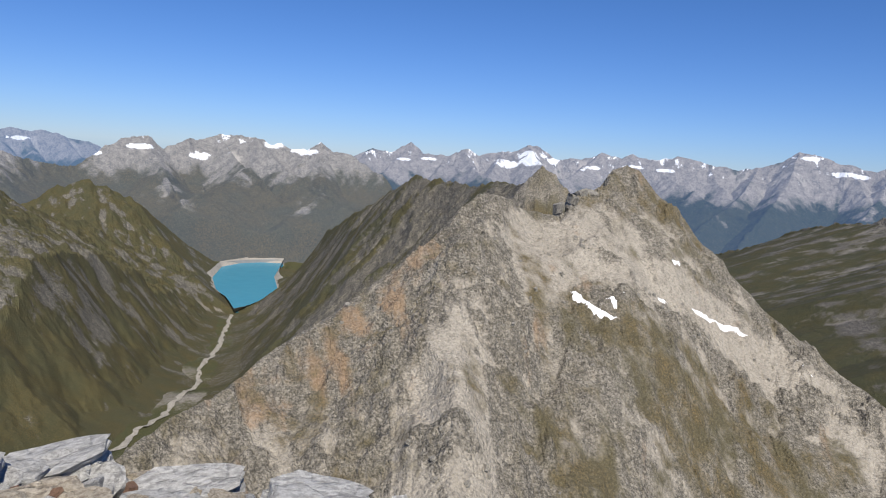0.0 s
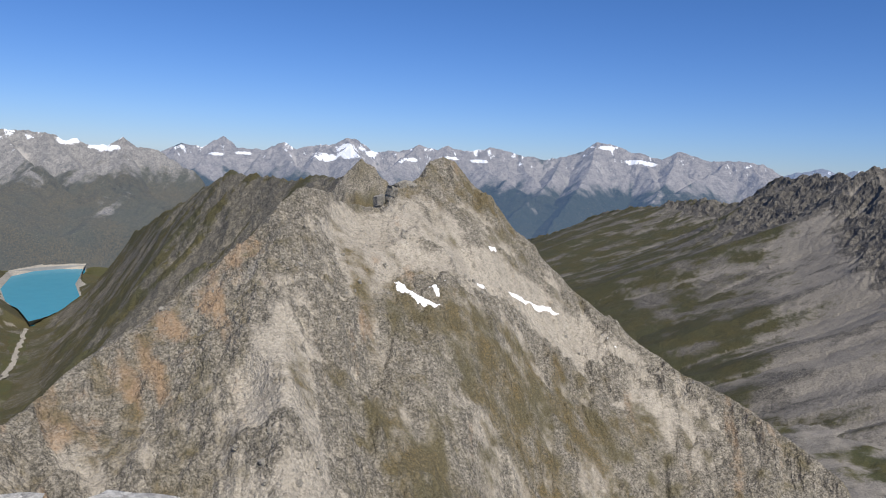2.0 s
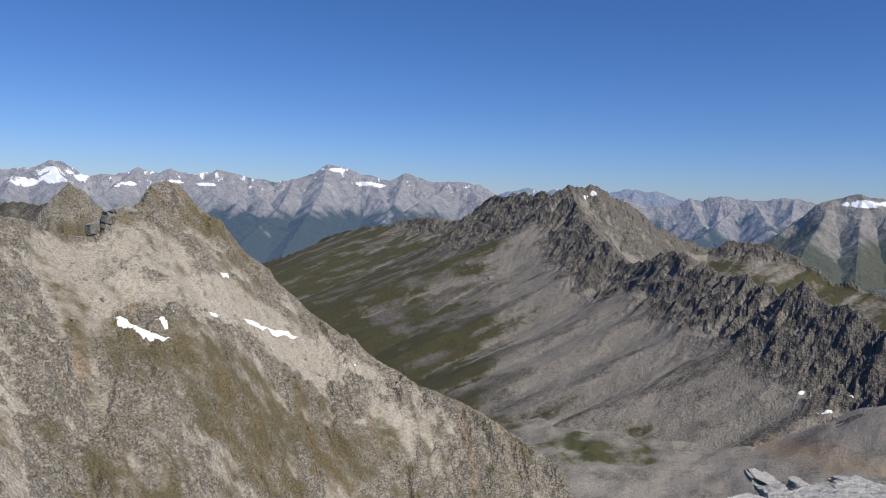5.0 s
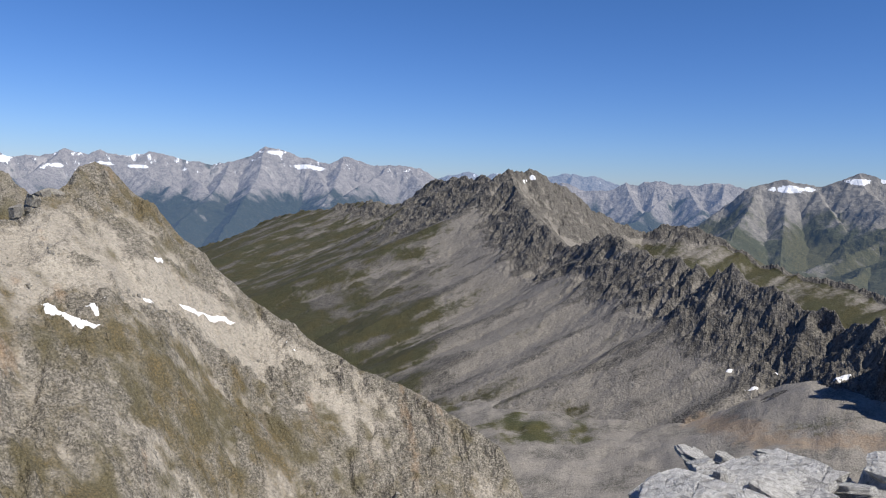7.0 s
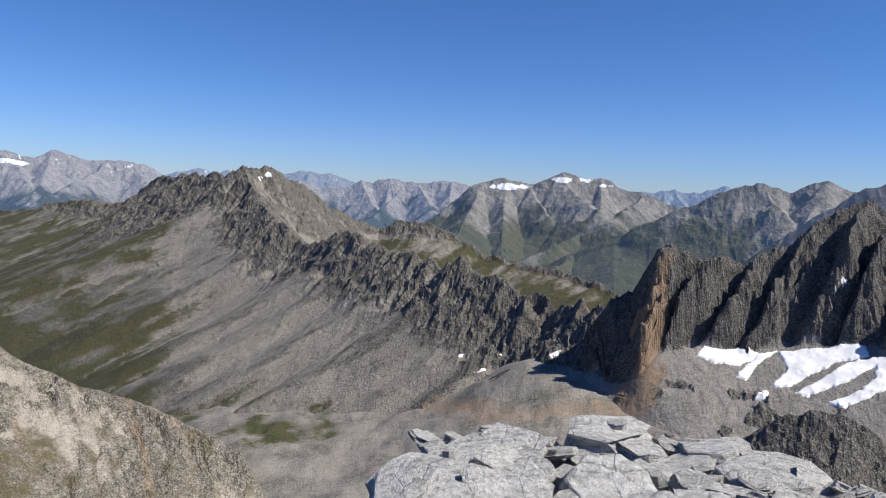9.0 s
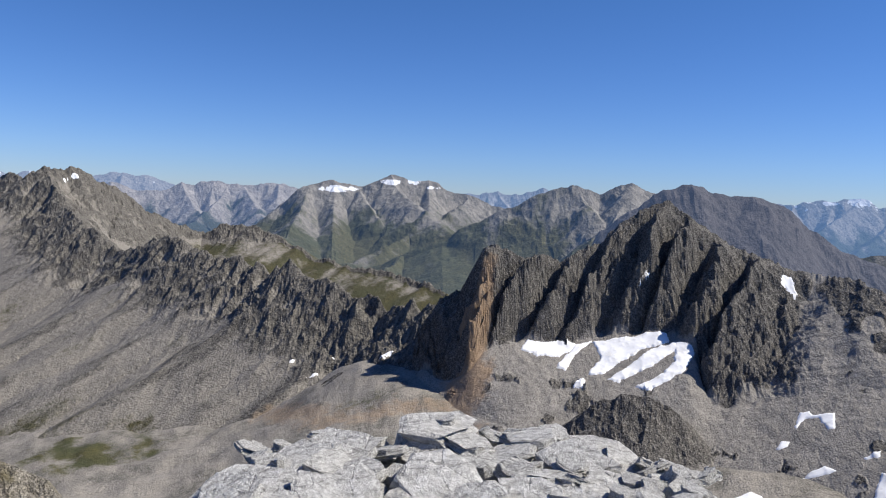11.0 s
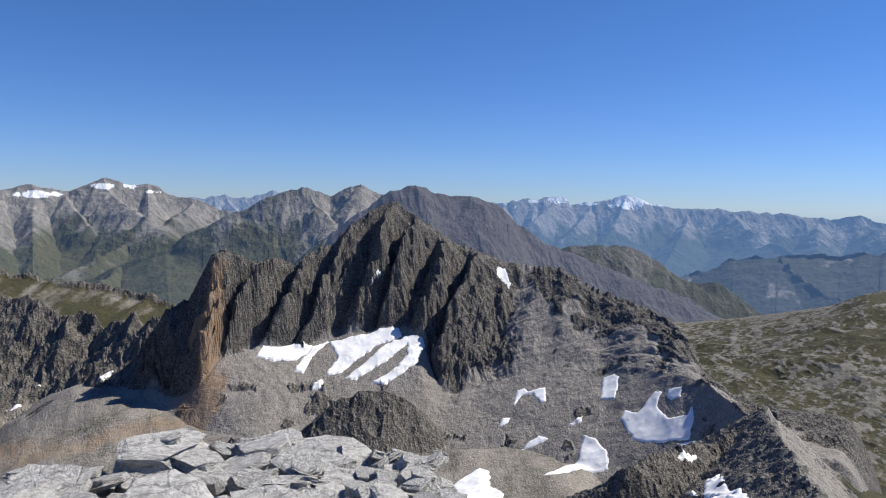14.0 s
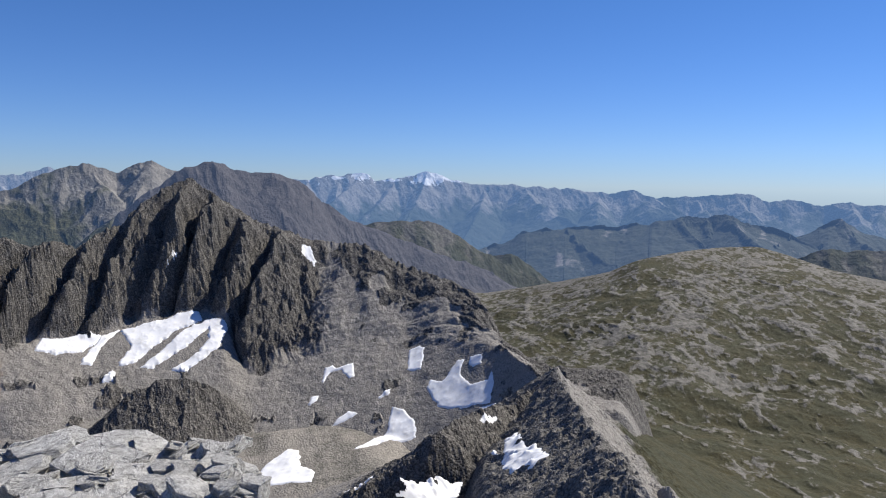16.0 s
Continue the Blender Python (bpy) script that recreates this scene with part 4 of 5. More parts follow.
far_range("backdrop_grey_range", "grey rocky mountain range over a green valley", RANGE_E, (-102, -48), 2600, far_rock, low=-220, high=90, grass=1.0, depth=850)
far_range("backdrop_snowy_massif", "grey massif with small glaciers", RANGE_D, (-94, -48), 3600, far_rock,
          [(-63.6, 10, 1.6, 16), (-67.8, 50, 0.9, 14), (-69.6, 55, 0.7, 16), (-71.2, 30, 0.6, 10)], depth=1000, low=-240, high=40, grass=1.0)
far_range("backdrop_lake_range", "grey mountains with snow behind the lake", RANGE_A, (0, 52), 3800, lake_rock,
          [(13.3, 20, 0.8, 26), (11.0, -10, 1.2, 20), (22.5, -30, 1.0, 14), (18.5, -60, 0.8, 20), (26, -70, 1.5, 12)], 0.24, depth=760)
far_range("backdrop_west_range", "blue distant mountains", RANGE_WEST, (16, 54), 4700, blue_haze_rock, [(30, -30, 0.8, 10)])
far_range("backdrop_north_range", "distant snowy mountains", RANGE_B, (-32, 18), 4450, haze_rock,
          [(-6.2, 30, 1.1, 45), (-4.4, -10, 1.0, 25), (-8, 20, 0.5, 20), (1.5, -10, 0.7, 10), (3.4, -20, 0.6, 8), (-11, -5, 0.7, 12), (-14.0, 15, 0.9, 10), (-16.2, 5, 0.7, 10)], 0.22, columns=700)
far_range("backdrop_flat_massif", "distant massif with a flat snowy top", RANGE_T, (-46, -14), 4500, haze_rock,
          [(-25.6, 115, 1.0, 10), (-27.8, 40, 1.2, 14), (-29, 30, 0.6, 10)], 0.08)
far_range("backdrop_pale_range", "pale distant mountains", RANGE_PALE, (-64, -32), 4800, blue_haze_rock, (), 0.1)
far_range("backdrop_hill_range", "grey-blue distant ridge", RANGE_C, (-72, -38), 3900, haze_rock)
far_range("backdrop_blue_range", "blue distant peaks", RANGE_BLUE, (-94, -64), 4600, blue_haze_rock)
far_range("backdrop_south_range", "blue distant range with a glacier", RANGE_S, (-154, -86), 4600, blue_haze_rock,
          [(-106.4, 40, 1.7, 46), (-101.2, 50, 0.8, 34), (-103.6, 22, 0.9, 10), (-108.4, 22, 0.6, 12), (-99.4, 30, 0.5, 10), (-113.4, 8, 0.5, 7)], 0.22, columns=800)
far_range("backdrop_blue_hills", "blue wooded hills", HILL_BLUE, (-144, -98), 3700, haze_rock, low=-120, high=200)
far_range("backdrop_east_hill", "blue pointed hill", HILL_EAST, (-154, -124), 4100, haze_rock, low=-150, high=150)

# ---- old snow ----
snow_nodes = Nodes("old_snow")
grit = snow_nodes.noise(6.0, 6, 0.6)
snow_nodes.finish(snow_nodes.mix(snow_nodes.ramp(grit, 0.45, 0.75), (0.88, 0.885, 0.9), (0.74, 0.735, 0.72)), 0.6, snow_nodes.noise(1.2, 5), 0.15, 0.2)


def lie_of(heading, rise, surfaces):
    """The first ground that a line of sight from the camera's place on the summit meets, in plan."""
    r = np.arange(90.0, 900.0, 0.5)
    a = radians(heading)
    x, y = -math.sin(a) * r, math.cos(a) * r
    z = np.max([SURFACE[k](x, y) for k in surfaces], axis=0)
    hit = np.nonzero(z > r * math.tan(radians(rise)))[0]
    k = hit[0] if len(hit) else -1
    return x[k], y[k]


def snow_patch(outline, surfaces, seed, ragged=0.8, limit=1.2, lift=0.8):
    """A patch of old snow draped on the ground inside an outline (heading and rise in degrees from the camera), placed
    to fit its view.
    """
    corners = np.array([lie_of(h, e, surfaces) for h, e in outline])
    low, high = corners.min(0) - 2.5, corners.max(0) + 2.5
    n = [int(np.clip((b - a) / 0.6, 24, 90)) for a, b in zip(low, high)]
    x, y = np.meshgrid(np.linspace(low[0], high[0], n[0]), np.linspace(low[1], high[1], n[1]), indexing="ij")
    inside = np.zeros(x.shape, bool)
    ring = [tuple(p) for p in corners]
    for (ax, ay), (bx, by) in zip(ring, ring[1:] + ring[:1]):
        inside ^= ((ay > y) != (by > y)) & (x < (bx - ax) * (y - ay) / (by - ay + 1e-9) + ax)
    rim = crest(x, y, [(px, py, 0) for px, py in ring + ring[:1]])[0]
    lie = np.where(inside, rim, -rim) + (fbm(x / 4 + seed * 7, y / 4, 4, seed, 0.65) - 0.5) * 2.6 * ragged
    z = np.max([SURFACE[k](x, y) for k in surfaces], axis=0)
    top = z.copy()
    for _ in range(24):
        top[1:-1, 1:-1] = (4 * top[1:-1, 1:-1] + top[:-2, 1:-1] + top[2:, 1:-1] + top[1:-1, :-2] + top[1:-1, 2:]) / 8
    top = np.minimum(top, z + 3 * lift - 1)
    deep = smooth(-0.4, 1.6, lie)
    lies = (lie > -0.4) & (slope_of(x, y, top) < limit)
    cells = lies[:-1, :-1] & lies[1:, :-1] & lies[:-1, 1:] & lies[1:, 1:]
    if not cells.any():
        return None
    one = np.zeros(cells.shape, bool)
    one[np.unravel_index(np.argmax(np.where(cells, lie[:-1, :-1], -99)), cells.shape)] = True
    for _ in range(200):
        one[1:] |= one[:-1]
        one[:-1] |= one[1:]
        one[:, 1:] |= one[:, :-1]
        one[:, :-1] |= one[:, 1:]
        one &= cells
    kept = np.zeros(x.shape, bool)
    for p, q in ((0, 0), (0, 1), (1, 0), (1, 1)):
        kept[p:p + one.shape[0], q:q + one.shape[1]] |= one
    ob = sheet("snow_patch", x, y, np.maximum(z, top) * deep + z * (1 - deep) - 0.4 + lift * deep, snow_nodes.mat, keep=kept)
    return tagged(ob, "white patch of old summer snow on scree", "snow patch", "snow patches")


# snow outlines as they stand in the camera's view: heading and rise
SNOW_BAND = [
    [(-78.23, -11.65), (-78.79, -10.36), (-80.83, -10.59), (-82.83, -10.97), (-81.25, -12.05), (-79.61, -12.03)],
    [(-81.26, -12.46), (-82.49, -11.04), (-83.75, -10.65), (-82.50, -11.88), (-81.88, -13.02), (-81.09, -12.87)],
    [(-83.75, -10.74), (-86.30, -10.09), (-89.10, -9.55), (-89.42, -10.27), (-87.60, -10.91), (-86.11, -11.95), (-84.62, -13.10), (-83.35, -13.23), (-84.40, -11.92)],
    [(-82.35, -14.15), (-82.93, -13.55), (-83.36, -13.69), (-83.15, -14.18), (-82.52, -14.36)],
    [(-84.84, -13.44), (-86.33, -12.38), (-88.04, -10.91), (-89.76, -10.19), (-90.21, -10.53), (-88.48, -11.98), (-86.98, -12.89), (-85.91, -13.55)],
    [(-87.12, -13.73), (-88.93, -12.62), (-89.79, -11.64), (-89.77, -10.27), (-91.68, -9.53), (-91.70, -10.78), (-90.46, -12.41), (-88.08, -13.87)],
    [(-87.61, -5.11), (-87.83, -5.11), (-86.36, -8.00), (-86.06, -8.13)],
    [(-96.59, -4.66), (-97.34, -4.73), (-97.81, -6.03), (-97.60, -6.56), (-96.97, -5.62), (-96.70, -5.54)],
]
SNOW_CIRQUE = [
    [(-98.07, -15.18), (-98.45, -14.07), (-99.10, -13.80), (-99.33, -14.04), (-100.69, -13.70), (-100.81, -14.83), (-100.24, -15.02), (-99.64, -14.28), (-98.90, -14.48), (-98.34, -15.33)],
    [(-97.09, -16.83), (-97.39, -16.20), (-98.09, -16.01), (-97.93, -16.51), (-97.32, -16.86)],
    [(-98.91, -18.41), (-99.43, -17.82), (-100.30, -17.26), (-101.15, -17.47), (-100.10, -18.08)],
    [(-100.30, -20.34), (-101.91, -19.54), (-103.22, -18.94), (-103.68, -17.01), (-104.69, -17.23), (-105.63, -18.02), (-105.72, -19.30), (-104.77, -19.68), (-103.67, -19.44), (-101.92, -19.94)],
    [(-104.82, -14.34), (-104.99, -12.78), (-105.84, -12.39), (-106.23, -12.58), (-106.03, -14.26), (-105.25, -14.43)],
    [(-106.37, -15.69), (-106.65, -14.93), (-107.64, -15.10), (-108.85, -13.45), (-109.40, -13.41), (-109.10, -14.46), (-109.97, -15.21), (-111.21, -14.90), (-111.57, -13.64), (-111.75, -15.05), (-111.48, -16.69), (-108.35, -17.25), (-107.28, -17.05)],
    [(-109.62, -13.80), (-109.81, -13.17), (-110.92, -12.88), (-110.75, -13.71), (-109.93, -14.11)],
]
SNOW_BOWL = [
    [(-102.48, -16.41), (-103.12, -15.80), (-103.64, -15.65), (-103.57, -16.19), (-102.70, -16.53)],
    [(-92.84, -21.93), (-93.93, -20.86), (-95.69, -19.84), (-96.50, -20.02), (-96.62, -21.02), (-97.75, -21.58), (-97.54, -22.37), (-92.85, -22.44)],
    [(-110.57, -17.89), (-111.31, -17.54), (-112.23, -17.72), (-111.33, -18.13)],
    [(-110.25, -17.04), (-112.02, -16.59), (-112.02, -16.79), (-110.46, -17.14)],
    [(-92.74, -16.68), (-93.39, -16.18), (-93.13, -16.52)],
]
SNOW_MORAINE = [
    [(-112.49, -21.48), (-112.53, -19.37), (-113.62, -18.70), (-114.31, -19.49), (-115.42, -19.63), (-116.32, -20.18), (-114.81, -21.36)],
    [(-101.12, -23.16), (-104.03, -22.42), (-106.73, -22.02), (-109.45, -22.38), (-109.02, -23.42), (-101.35, -23.79)],
    [(-98.68, -22.68), (-102.23, -22.04), (-102.01, -22.39), (-99.56, -22.88)],
    [(-110.62, -17.99), (-111.37, -17.55), (-112.13, -17.81), (-111.38, -18.09)],
    [(-111.29, -20.31), (-112.01, -20.12), (-112.33, -20.43), (-111.66, -20.62)],
]
SNOW_MASSIF = [
    [(-61.55, -14.24), (-62.62, -13.81), (-62.64, -14.07), (-62.00, -14.33)],
    [(-67.18, -12.85), (-68.31, -12.06), (-68.41, -12.22), (-67.61, -12.85)],
    [(-65.47, -12.84), (-65.61, -12.45), (-66.13, -12.44), (-65.81, -12.81)],
    [(-63.23, -13.08), (-63.47, -12.76), (-63.82, -12.78), (-63.49, -13.10)],
    [(-60.29, -13.18), (-60.41, -12.92), (-60.81, -12.93), (-60.60, -13.20)],
]
SNOW_NEAR = [
    [(-9.88, -9.50), (-10.99, -9.83), (-12.55, -10.54), (-13.99, -11.02), (-14.03, -11.44), (-11.50, -10.77), (-10.24, -10.12)],
    [(-12.59, -9.59), (-13.52, -9.58), (-13.97, -10.81), (-13.40, -10.58), (-13.14, -10.05)],
    [(-13.58, -9.28), (-14.16, -9.13), (-14.18, -9.39), (-13.68, -9.48)],
    [(-17.15, -6.38), (-17.75, -6.32), (-18.04, -6.79), (-17.61, -6.96)],
    [(-18.93, -9.78), (-19.92, -10.11), (-21.75, -10.69), (-23.28, -11.41), (-22.60, -11.47), (-20.99, -10.92), (-19.55, -10.37)],
    [(-26.08, -12.36), (-26.84, -12.70), (-27.84, -13.57), (-27.59, -13.62), (-26.51, -12.96)],
    [(-16.40, -9.19), (-17.43, -9.67), (-17.07, -9.75)],
    [(-30.17, -14.11), (-30.91, -14.52), (-30.39, -14.48)],
    [(-40.06, -20.46), (-41.62, -20.47), (-41.18, -20.70), (-40.29, -20.64)],
]
for k, outline in enumerate(SNOW_BAND + SNOW_CIRQUE + SNOW_BOWL + SNOW_MORAINE):
    snow_patch(outline, ("dark_peak", "summit_arete", "ground"), k + 3, ragged=1.5 if k < 6 else 0.9, limit=9.0 if k in (6, 7) else 1.1, lift=1.4 if k < 6 else 0.9)
for k, outline in enumerate(SNOW_MASSIF):
    snow_patch(outline, ("rugged_massif", "ground"), k + 50)
for k, outline in enumerate(SNOW_NEAR):
    snow_patch(outline, ("rocky_peak",), k + 70, 0.45, 9.0)

# ---- stream ----
def ribbon(name, line, width, lift, material, every=12.0, seed=1):
    """A winding strip on the valley floor along a line."""
    line = [Vector(p) for p in line]
    dense = []
    for a, b in zip(line, line[1:]):
        steps = max(int((b - a).length / every), 1)
        dense += [a.lerp(b, k / steps) for k in range(steps)]
    x = np.array([p.x for p in dense]) + (fbm(np.arange(len(dense)) / 3.0, np.zeros(len(dense)), 3, seed) - 0.5) * width * 2.0
    y = np.array([p.y for p in dense])
    dx, dy = np.gradient(x), np.gradient(y)
    n = np.hypot(dx, dy)
    half = width * (0.35 + 0.9 * fbm(np.arange(len(dense)) / 4.0, np.ones(len(dense)), 3, seed + 1))
    u = np.linspace(-1, 1, 5)[:, None]
    gx, gy = x + u * half * -dy / n, y + u * half * dx / n
    gz = np.maximum(ground_height(gx, gy), 0 * gx + np.array([p.z for p in dense]) - 3) + lift
    return sheet(name, gx, gy, gz, material, {"scree": 1 + 0 * gx, "grass": 0 * gx, "rust": 0 * gx, "snow": 0 * gx, "streak": 0.2 + 0 * gx})


gravel = mountain_material("gravel", (0.3, 0.28, 0.25), (0.18, 0.17, 0.15), (0.38, 0.355, 0.31), TURF, 2.0)
tagged(ribbon("stream_bed", STREAM, 6, 1.5, gravel, 6.0), "pale gravel bed of a mountain stream", "stream", kind="structure")

shore_line = [(px, py, LAKE_Z + 1) for px, py in LAKE + LAKE[:1]]
dense = np.array([np.array(a) + (np.array(b) - np.array(a)) * k / 12 for a, b in zip(shore_line, shore_line[1:]) for k in range(12)] + [shore_line[0]])
mid = dense[:, :2].mean(0)
out = (dense[:, :2] - mid) / np.linalg.norm(dense[:, :2] - mid, axis=1)[:, None]
wide = 14 + 26 * fbm(np.arange(len(dense)) / 5.0, np.zeros(len(dense)), 3, 9)
bank = np.linspace(-0.5, 1, 4)[:, None]
gravel_x, gravel_y = dense[:, 0] + bank * wide * out[:, 0], dense[:, 1] + bank * wide * out[:, 1]
gravel_z = LAKE_Z + np.array([-6.0, 2.0, 9.0, 15.0])[:, None] + 0 * gravel_x
tagged(sheet("lake_shore", gravel_x, gravel_y, gravel_z, gravel, {"scree": 1 + 0 * gravel_x, "streak": 0.2 + 0 * gravel_x}),
       "pale bare gravel shore of the low reservoir", "shore", kind="structure")
dam_nodes = Nodes("dam_concrete")
dam_nodes.finish(dam_nodes.mix(dam_nodes.noise(14, 6), (0.2, 0.2, 0.2), (0.3, 0.3, 0.29)), 0.9)
dam_a, dam_b = Vector((*LAKE[1], LAKE_Z)), Vector((*LAKE[3], LAKE_Z))
dam = new("dam")
tagged(dam, "curved grey concrete dam at the end of the lake", "dam")
dam_out = Vector((-(dam_b - dam_a).y, (dam_b - dam_a).x, 0)).normalized()
if dam_out.dot(dam_a) < 0:
    dam_out = -dam_out
u = np.linspace(-0.05, 1.05, 40)


def dam_strip(name, offsets, levels):
    px = np.array([[dam_a.x + (dam_b.x - dam_a.x) * k + dam_out.x * (18 + 34 * 4 * k * (1 - k) + o) for k in u] for o in offsets])
    py = np.array([[dam_a.y + (dam_b.y - dam_a.y) * k + dam_out.y * (18 + 34 * 4 * k * (1 - k) + o) for k in u] for o in offsets])
    pz = np.array([[LAKE_Z + h for k in u] for h in levels])
    sheet(name, px, py, pz, dam_nodes.mat, parent=dam)


dam_strip("wall", (-4, 0, 0, 6, 6, 16), (-30, 8, 10, 10, 8, -40))
dam_strip("parapet", (-0.5, -0.5, 1.5, 1.5), (10, 12, 12, 10))

# ---- lake ----
water = Nodes("lake_water")
ripple = water.noise(30, 4)
water.finish(water.mix(ripple, (0.03, 0.215, 0.33), (0.045, 0.265, 0.375)), 0.25)
lake_mesh = bmesh.new()
ring = [Vector((px, py, 0)) for px, py in LAKE]
shore = []
for i in range(len(ring)):
    p0, p1, p2, p3 = (ring[(i + k) % len(ring)] for k in (-1, 0, 1, 2))
    for u in (0, 0.25, 0.5, 0.75):
        p = 0.5 * (2 * p1 + (p2 - p0) * u + (2 * p0 - 5 * p1 + 4 * p2 - p3) * u**2 + (3 * p1 - p0 - 3 * p2 + p3) * u**3)
        shore.append(lake_mesh.verts.new((p.x, p.y, LAKE_Z)))
lake_mesh.faces.new(shore)
bmesh.ops.recalc_face_normals(lake_mesh, faces=lake_mesh.faces)
me = bpy.data.meshes.new("lake")
lake_mesh.to_mesh(me)
me.materials.append(water.mat)
tagged(new("lake", me), "turquoise reservoir lake in the valley", "lake", kind="structure")


# ---- the broken slabs of the summit ----
def slab_material(name, pale, dark, lichen):
    n = Nodes(name)
    big, middle, fine = n.noise(0.45, 6), n.noise(0.09, 8, 0.65), n.noise(0.015, 5, 0.7)
    streak = n.noise(0.12, 6, 0.6, (1.0, 1.0, 5.0))
    c = n.mix(n.ramp(middle, 0.35, 0.65), dark, pale)
    c = n.mix(n.math("MULTIPLY", n.ramp(streak, 0.5, 0.72), 0.5), c, tuple(v * 0.5 for v in pale))
    c = n.mix(n.math("MULTIPLY", n.ramp(big, 0.5, 0.68), 0.5), c, lichen)
    c = n.mix(n.math("MULTIPLY", n.ramp(fine, 0.52, 0.75), 0.5), c, tuple(v * 0.5 for v in dark))
    rand = n.t.nodes.new("ShaderNodeObjectInfo").outputs["Random"]
    c = n.mix(n.math("MULTIPLY", rand, 0.25), c, tuple(v * 0.62 for v in pale))
    crack = n.node("ShaderNodeTexVoronoi", Vector=n.where, Scale=3.0)
    crack.feature = "DISTANCE_TO_EDGE"
    seam = n.ramp(n.math("ADD", crack.outputs["Distance"], n.math("MULTIPLY", n.math("SUBTRACT", middle, 0.5), 0.25)), 0.0, 0.035)
    c = n.mix(seam, n.mix(0.3, c, tuple(v * 0.3 for v in dark)), c)
    height = n.math("ADD", n.math("ADD", n.math("MULTIPLY", middle, 2.0), n.math("MULTIPLY", seam, 0.8)), n.math("ADD", fine, n.math("MULTIPLY", streak, 1.5)))
    return n.finish(c, 0.85, height, 0.7, 0.03)


grey_slab = slab_material("grey_slab", (0.66, 0.648, 0.62), (0.34, 0.33, 0.31), (0.68, 0.66, 0.6))
brown_slab = slab_material("brown_slab", (0.6, 0.53, 0.42), (0.3, 0.25, 0.19), (0.64, 0.52, 0.3))
rust_slab = slab_material("rust_slab", (0.34, 0.2, 0.13), (0.2, 0.12, 0.08), (0.42, 0.3, 0.2))


def slab_mesh(seed, material, layers=3):
    """A split slab of schist, about 1 x 1 x 1: an uneven outline, broken edges in layers, a tilted top."""
    rng = random.Random(seed)
    bm = bmesh.new()
    corners = rng.randint(6, 9)
    turns = sorted(2 * math.pi * (i + rng.uniform(-0.33, 0.33)) / corners for i in range(corners))
    reach = [rng.uniform(0.36, 0.56) for _ in turns]
    tilt = (rng.uniform(-0.22, 0.22), rng.uniform(-0.22, 0.22))
    rings = []
    levels = [-0.5] + sorted(rng.uniform(-0.4, 0.35) for _ in range(layers)) + [0.44, 0.5]
    for k, level in enumerate(levels):
        inset = (1.0 if k < len(levels) - 1 else 0.94) * (1 - 0.08 * (level + 0.5))
        shift = (rng.uniform(-0.05, 0.05), rng.uniform(-0.05, 0.05))
        ring = []
        for a, r in zip(turns, reach):
            r = r * inset * rng.uniform(0.9, 1.06)
            x, y = r * math.cos(a) + shift[0], r * math.sin(a) + shift[1]
            ring.append(bm.verts.new((x, y, level + (tilt[0] * x + tilt[1] * y) * (level + 0.5))))
        rings.append(ring)
    for lower, upper in zip(rings, rings[1:]):
        for i in range(corners):
            j = (i + 1) % corners
            bm.faces.new((lower[i], lower[j], upper[j], upper[i]))
    bm.faces.new(list(reversed(rings[0])))
    top = bm.faces.new(rings[-1])
    bmesh.ops.subdivide_edges(bm, edges=bm.edges[:], cuts=2, use_grid_fill=True)
    bmesh.ops.triangulate(bm, faces=[f for f in bm.faces if len(f.verts) > 4])
    bmesh.ops.subdivide_edges(bm, edges=[e for e in bm.edges if e.calc_length() > 0.3], cuts=2, use_grid_fill=True)
    for v in bm.verts:
        n = noise.noise_vector(v.co * 3.1 + Vector((seed * 3.7, 0, 0)))
        n2 = noise.noise_vector(v.co * 9.0 + Vector((0, seed * 2.3, 0)))
        v.co += Vector((n.x * 0.03 + n2.x * 0.016, n.y * 0.03 + n2.y * 0.016, n.z * 0.03 + n2.z * 0.016))
    me = bpy.data.meshes.new("slab")
    bm.to_mesh(me)
    bm.free()
    me.materials.append(material)
    return me


SLABS = {"grey": [slab_mesh(i, grey_slab) for i in range(9)], "brown": [slab_mesh(20 + i, brown_slab) for i in range(4)],
         "rust": [slab_mesh(40 + i, rust_slab) for i in range(3)]}


def stone(name, colour, pick, heading, far, top, size, turn, lean=(0, 0), label="", group="slabs of the summit"):
    """One stone: heading and distance from the eye, the height of its top, its length, breadth and thickness, its turn and lean."""
    a = radians(heading)
    ob = new(name, SLABS[colour][pick % len(SLABS[colour])])
    ob.matrix_world = pose(-math.sin(a) * far, math.cos(a) * far, top - size[2] * 0.5, lean[0], lean[1], turn) @ Matrix.Diagonal((*size, 1))
    return tagged(ob, label, "rock", group)


GREY = "pale grey split schist slab on the summit pile"
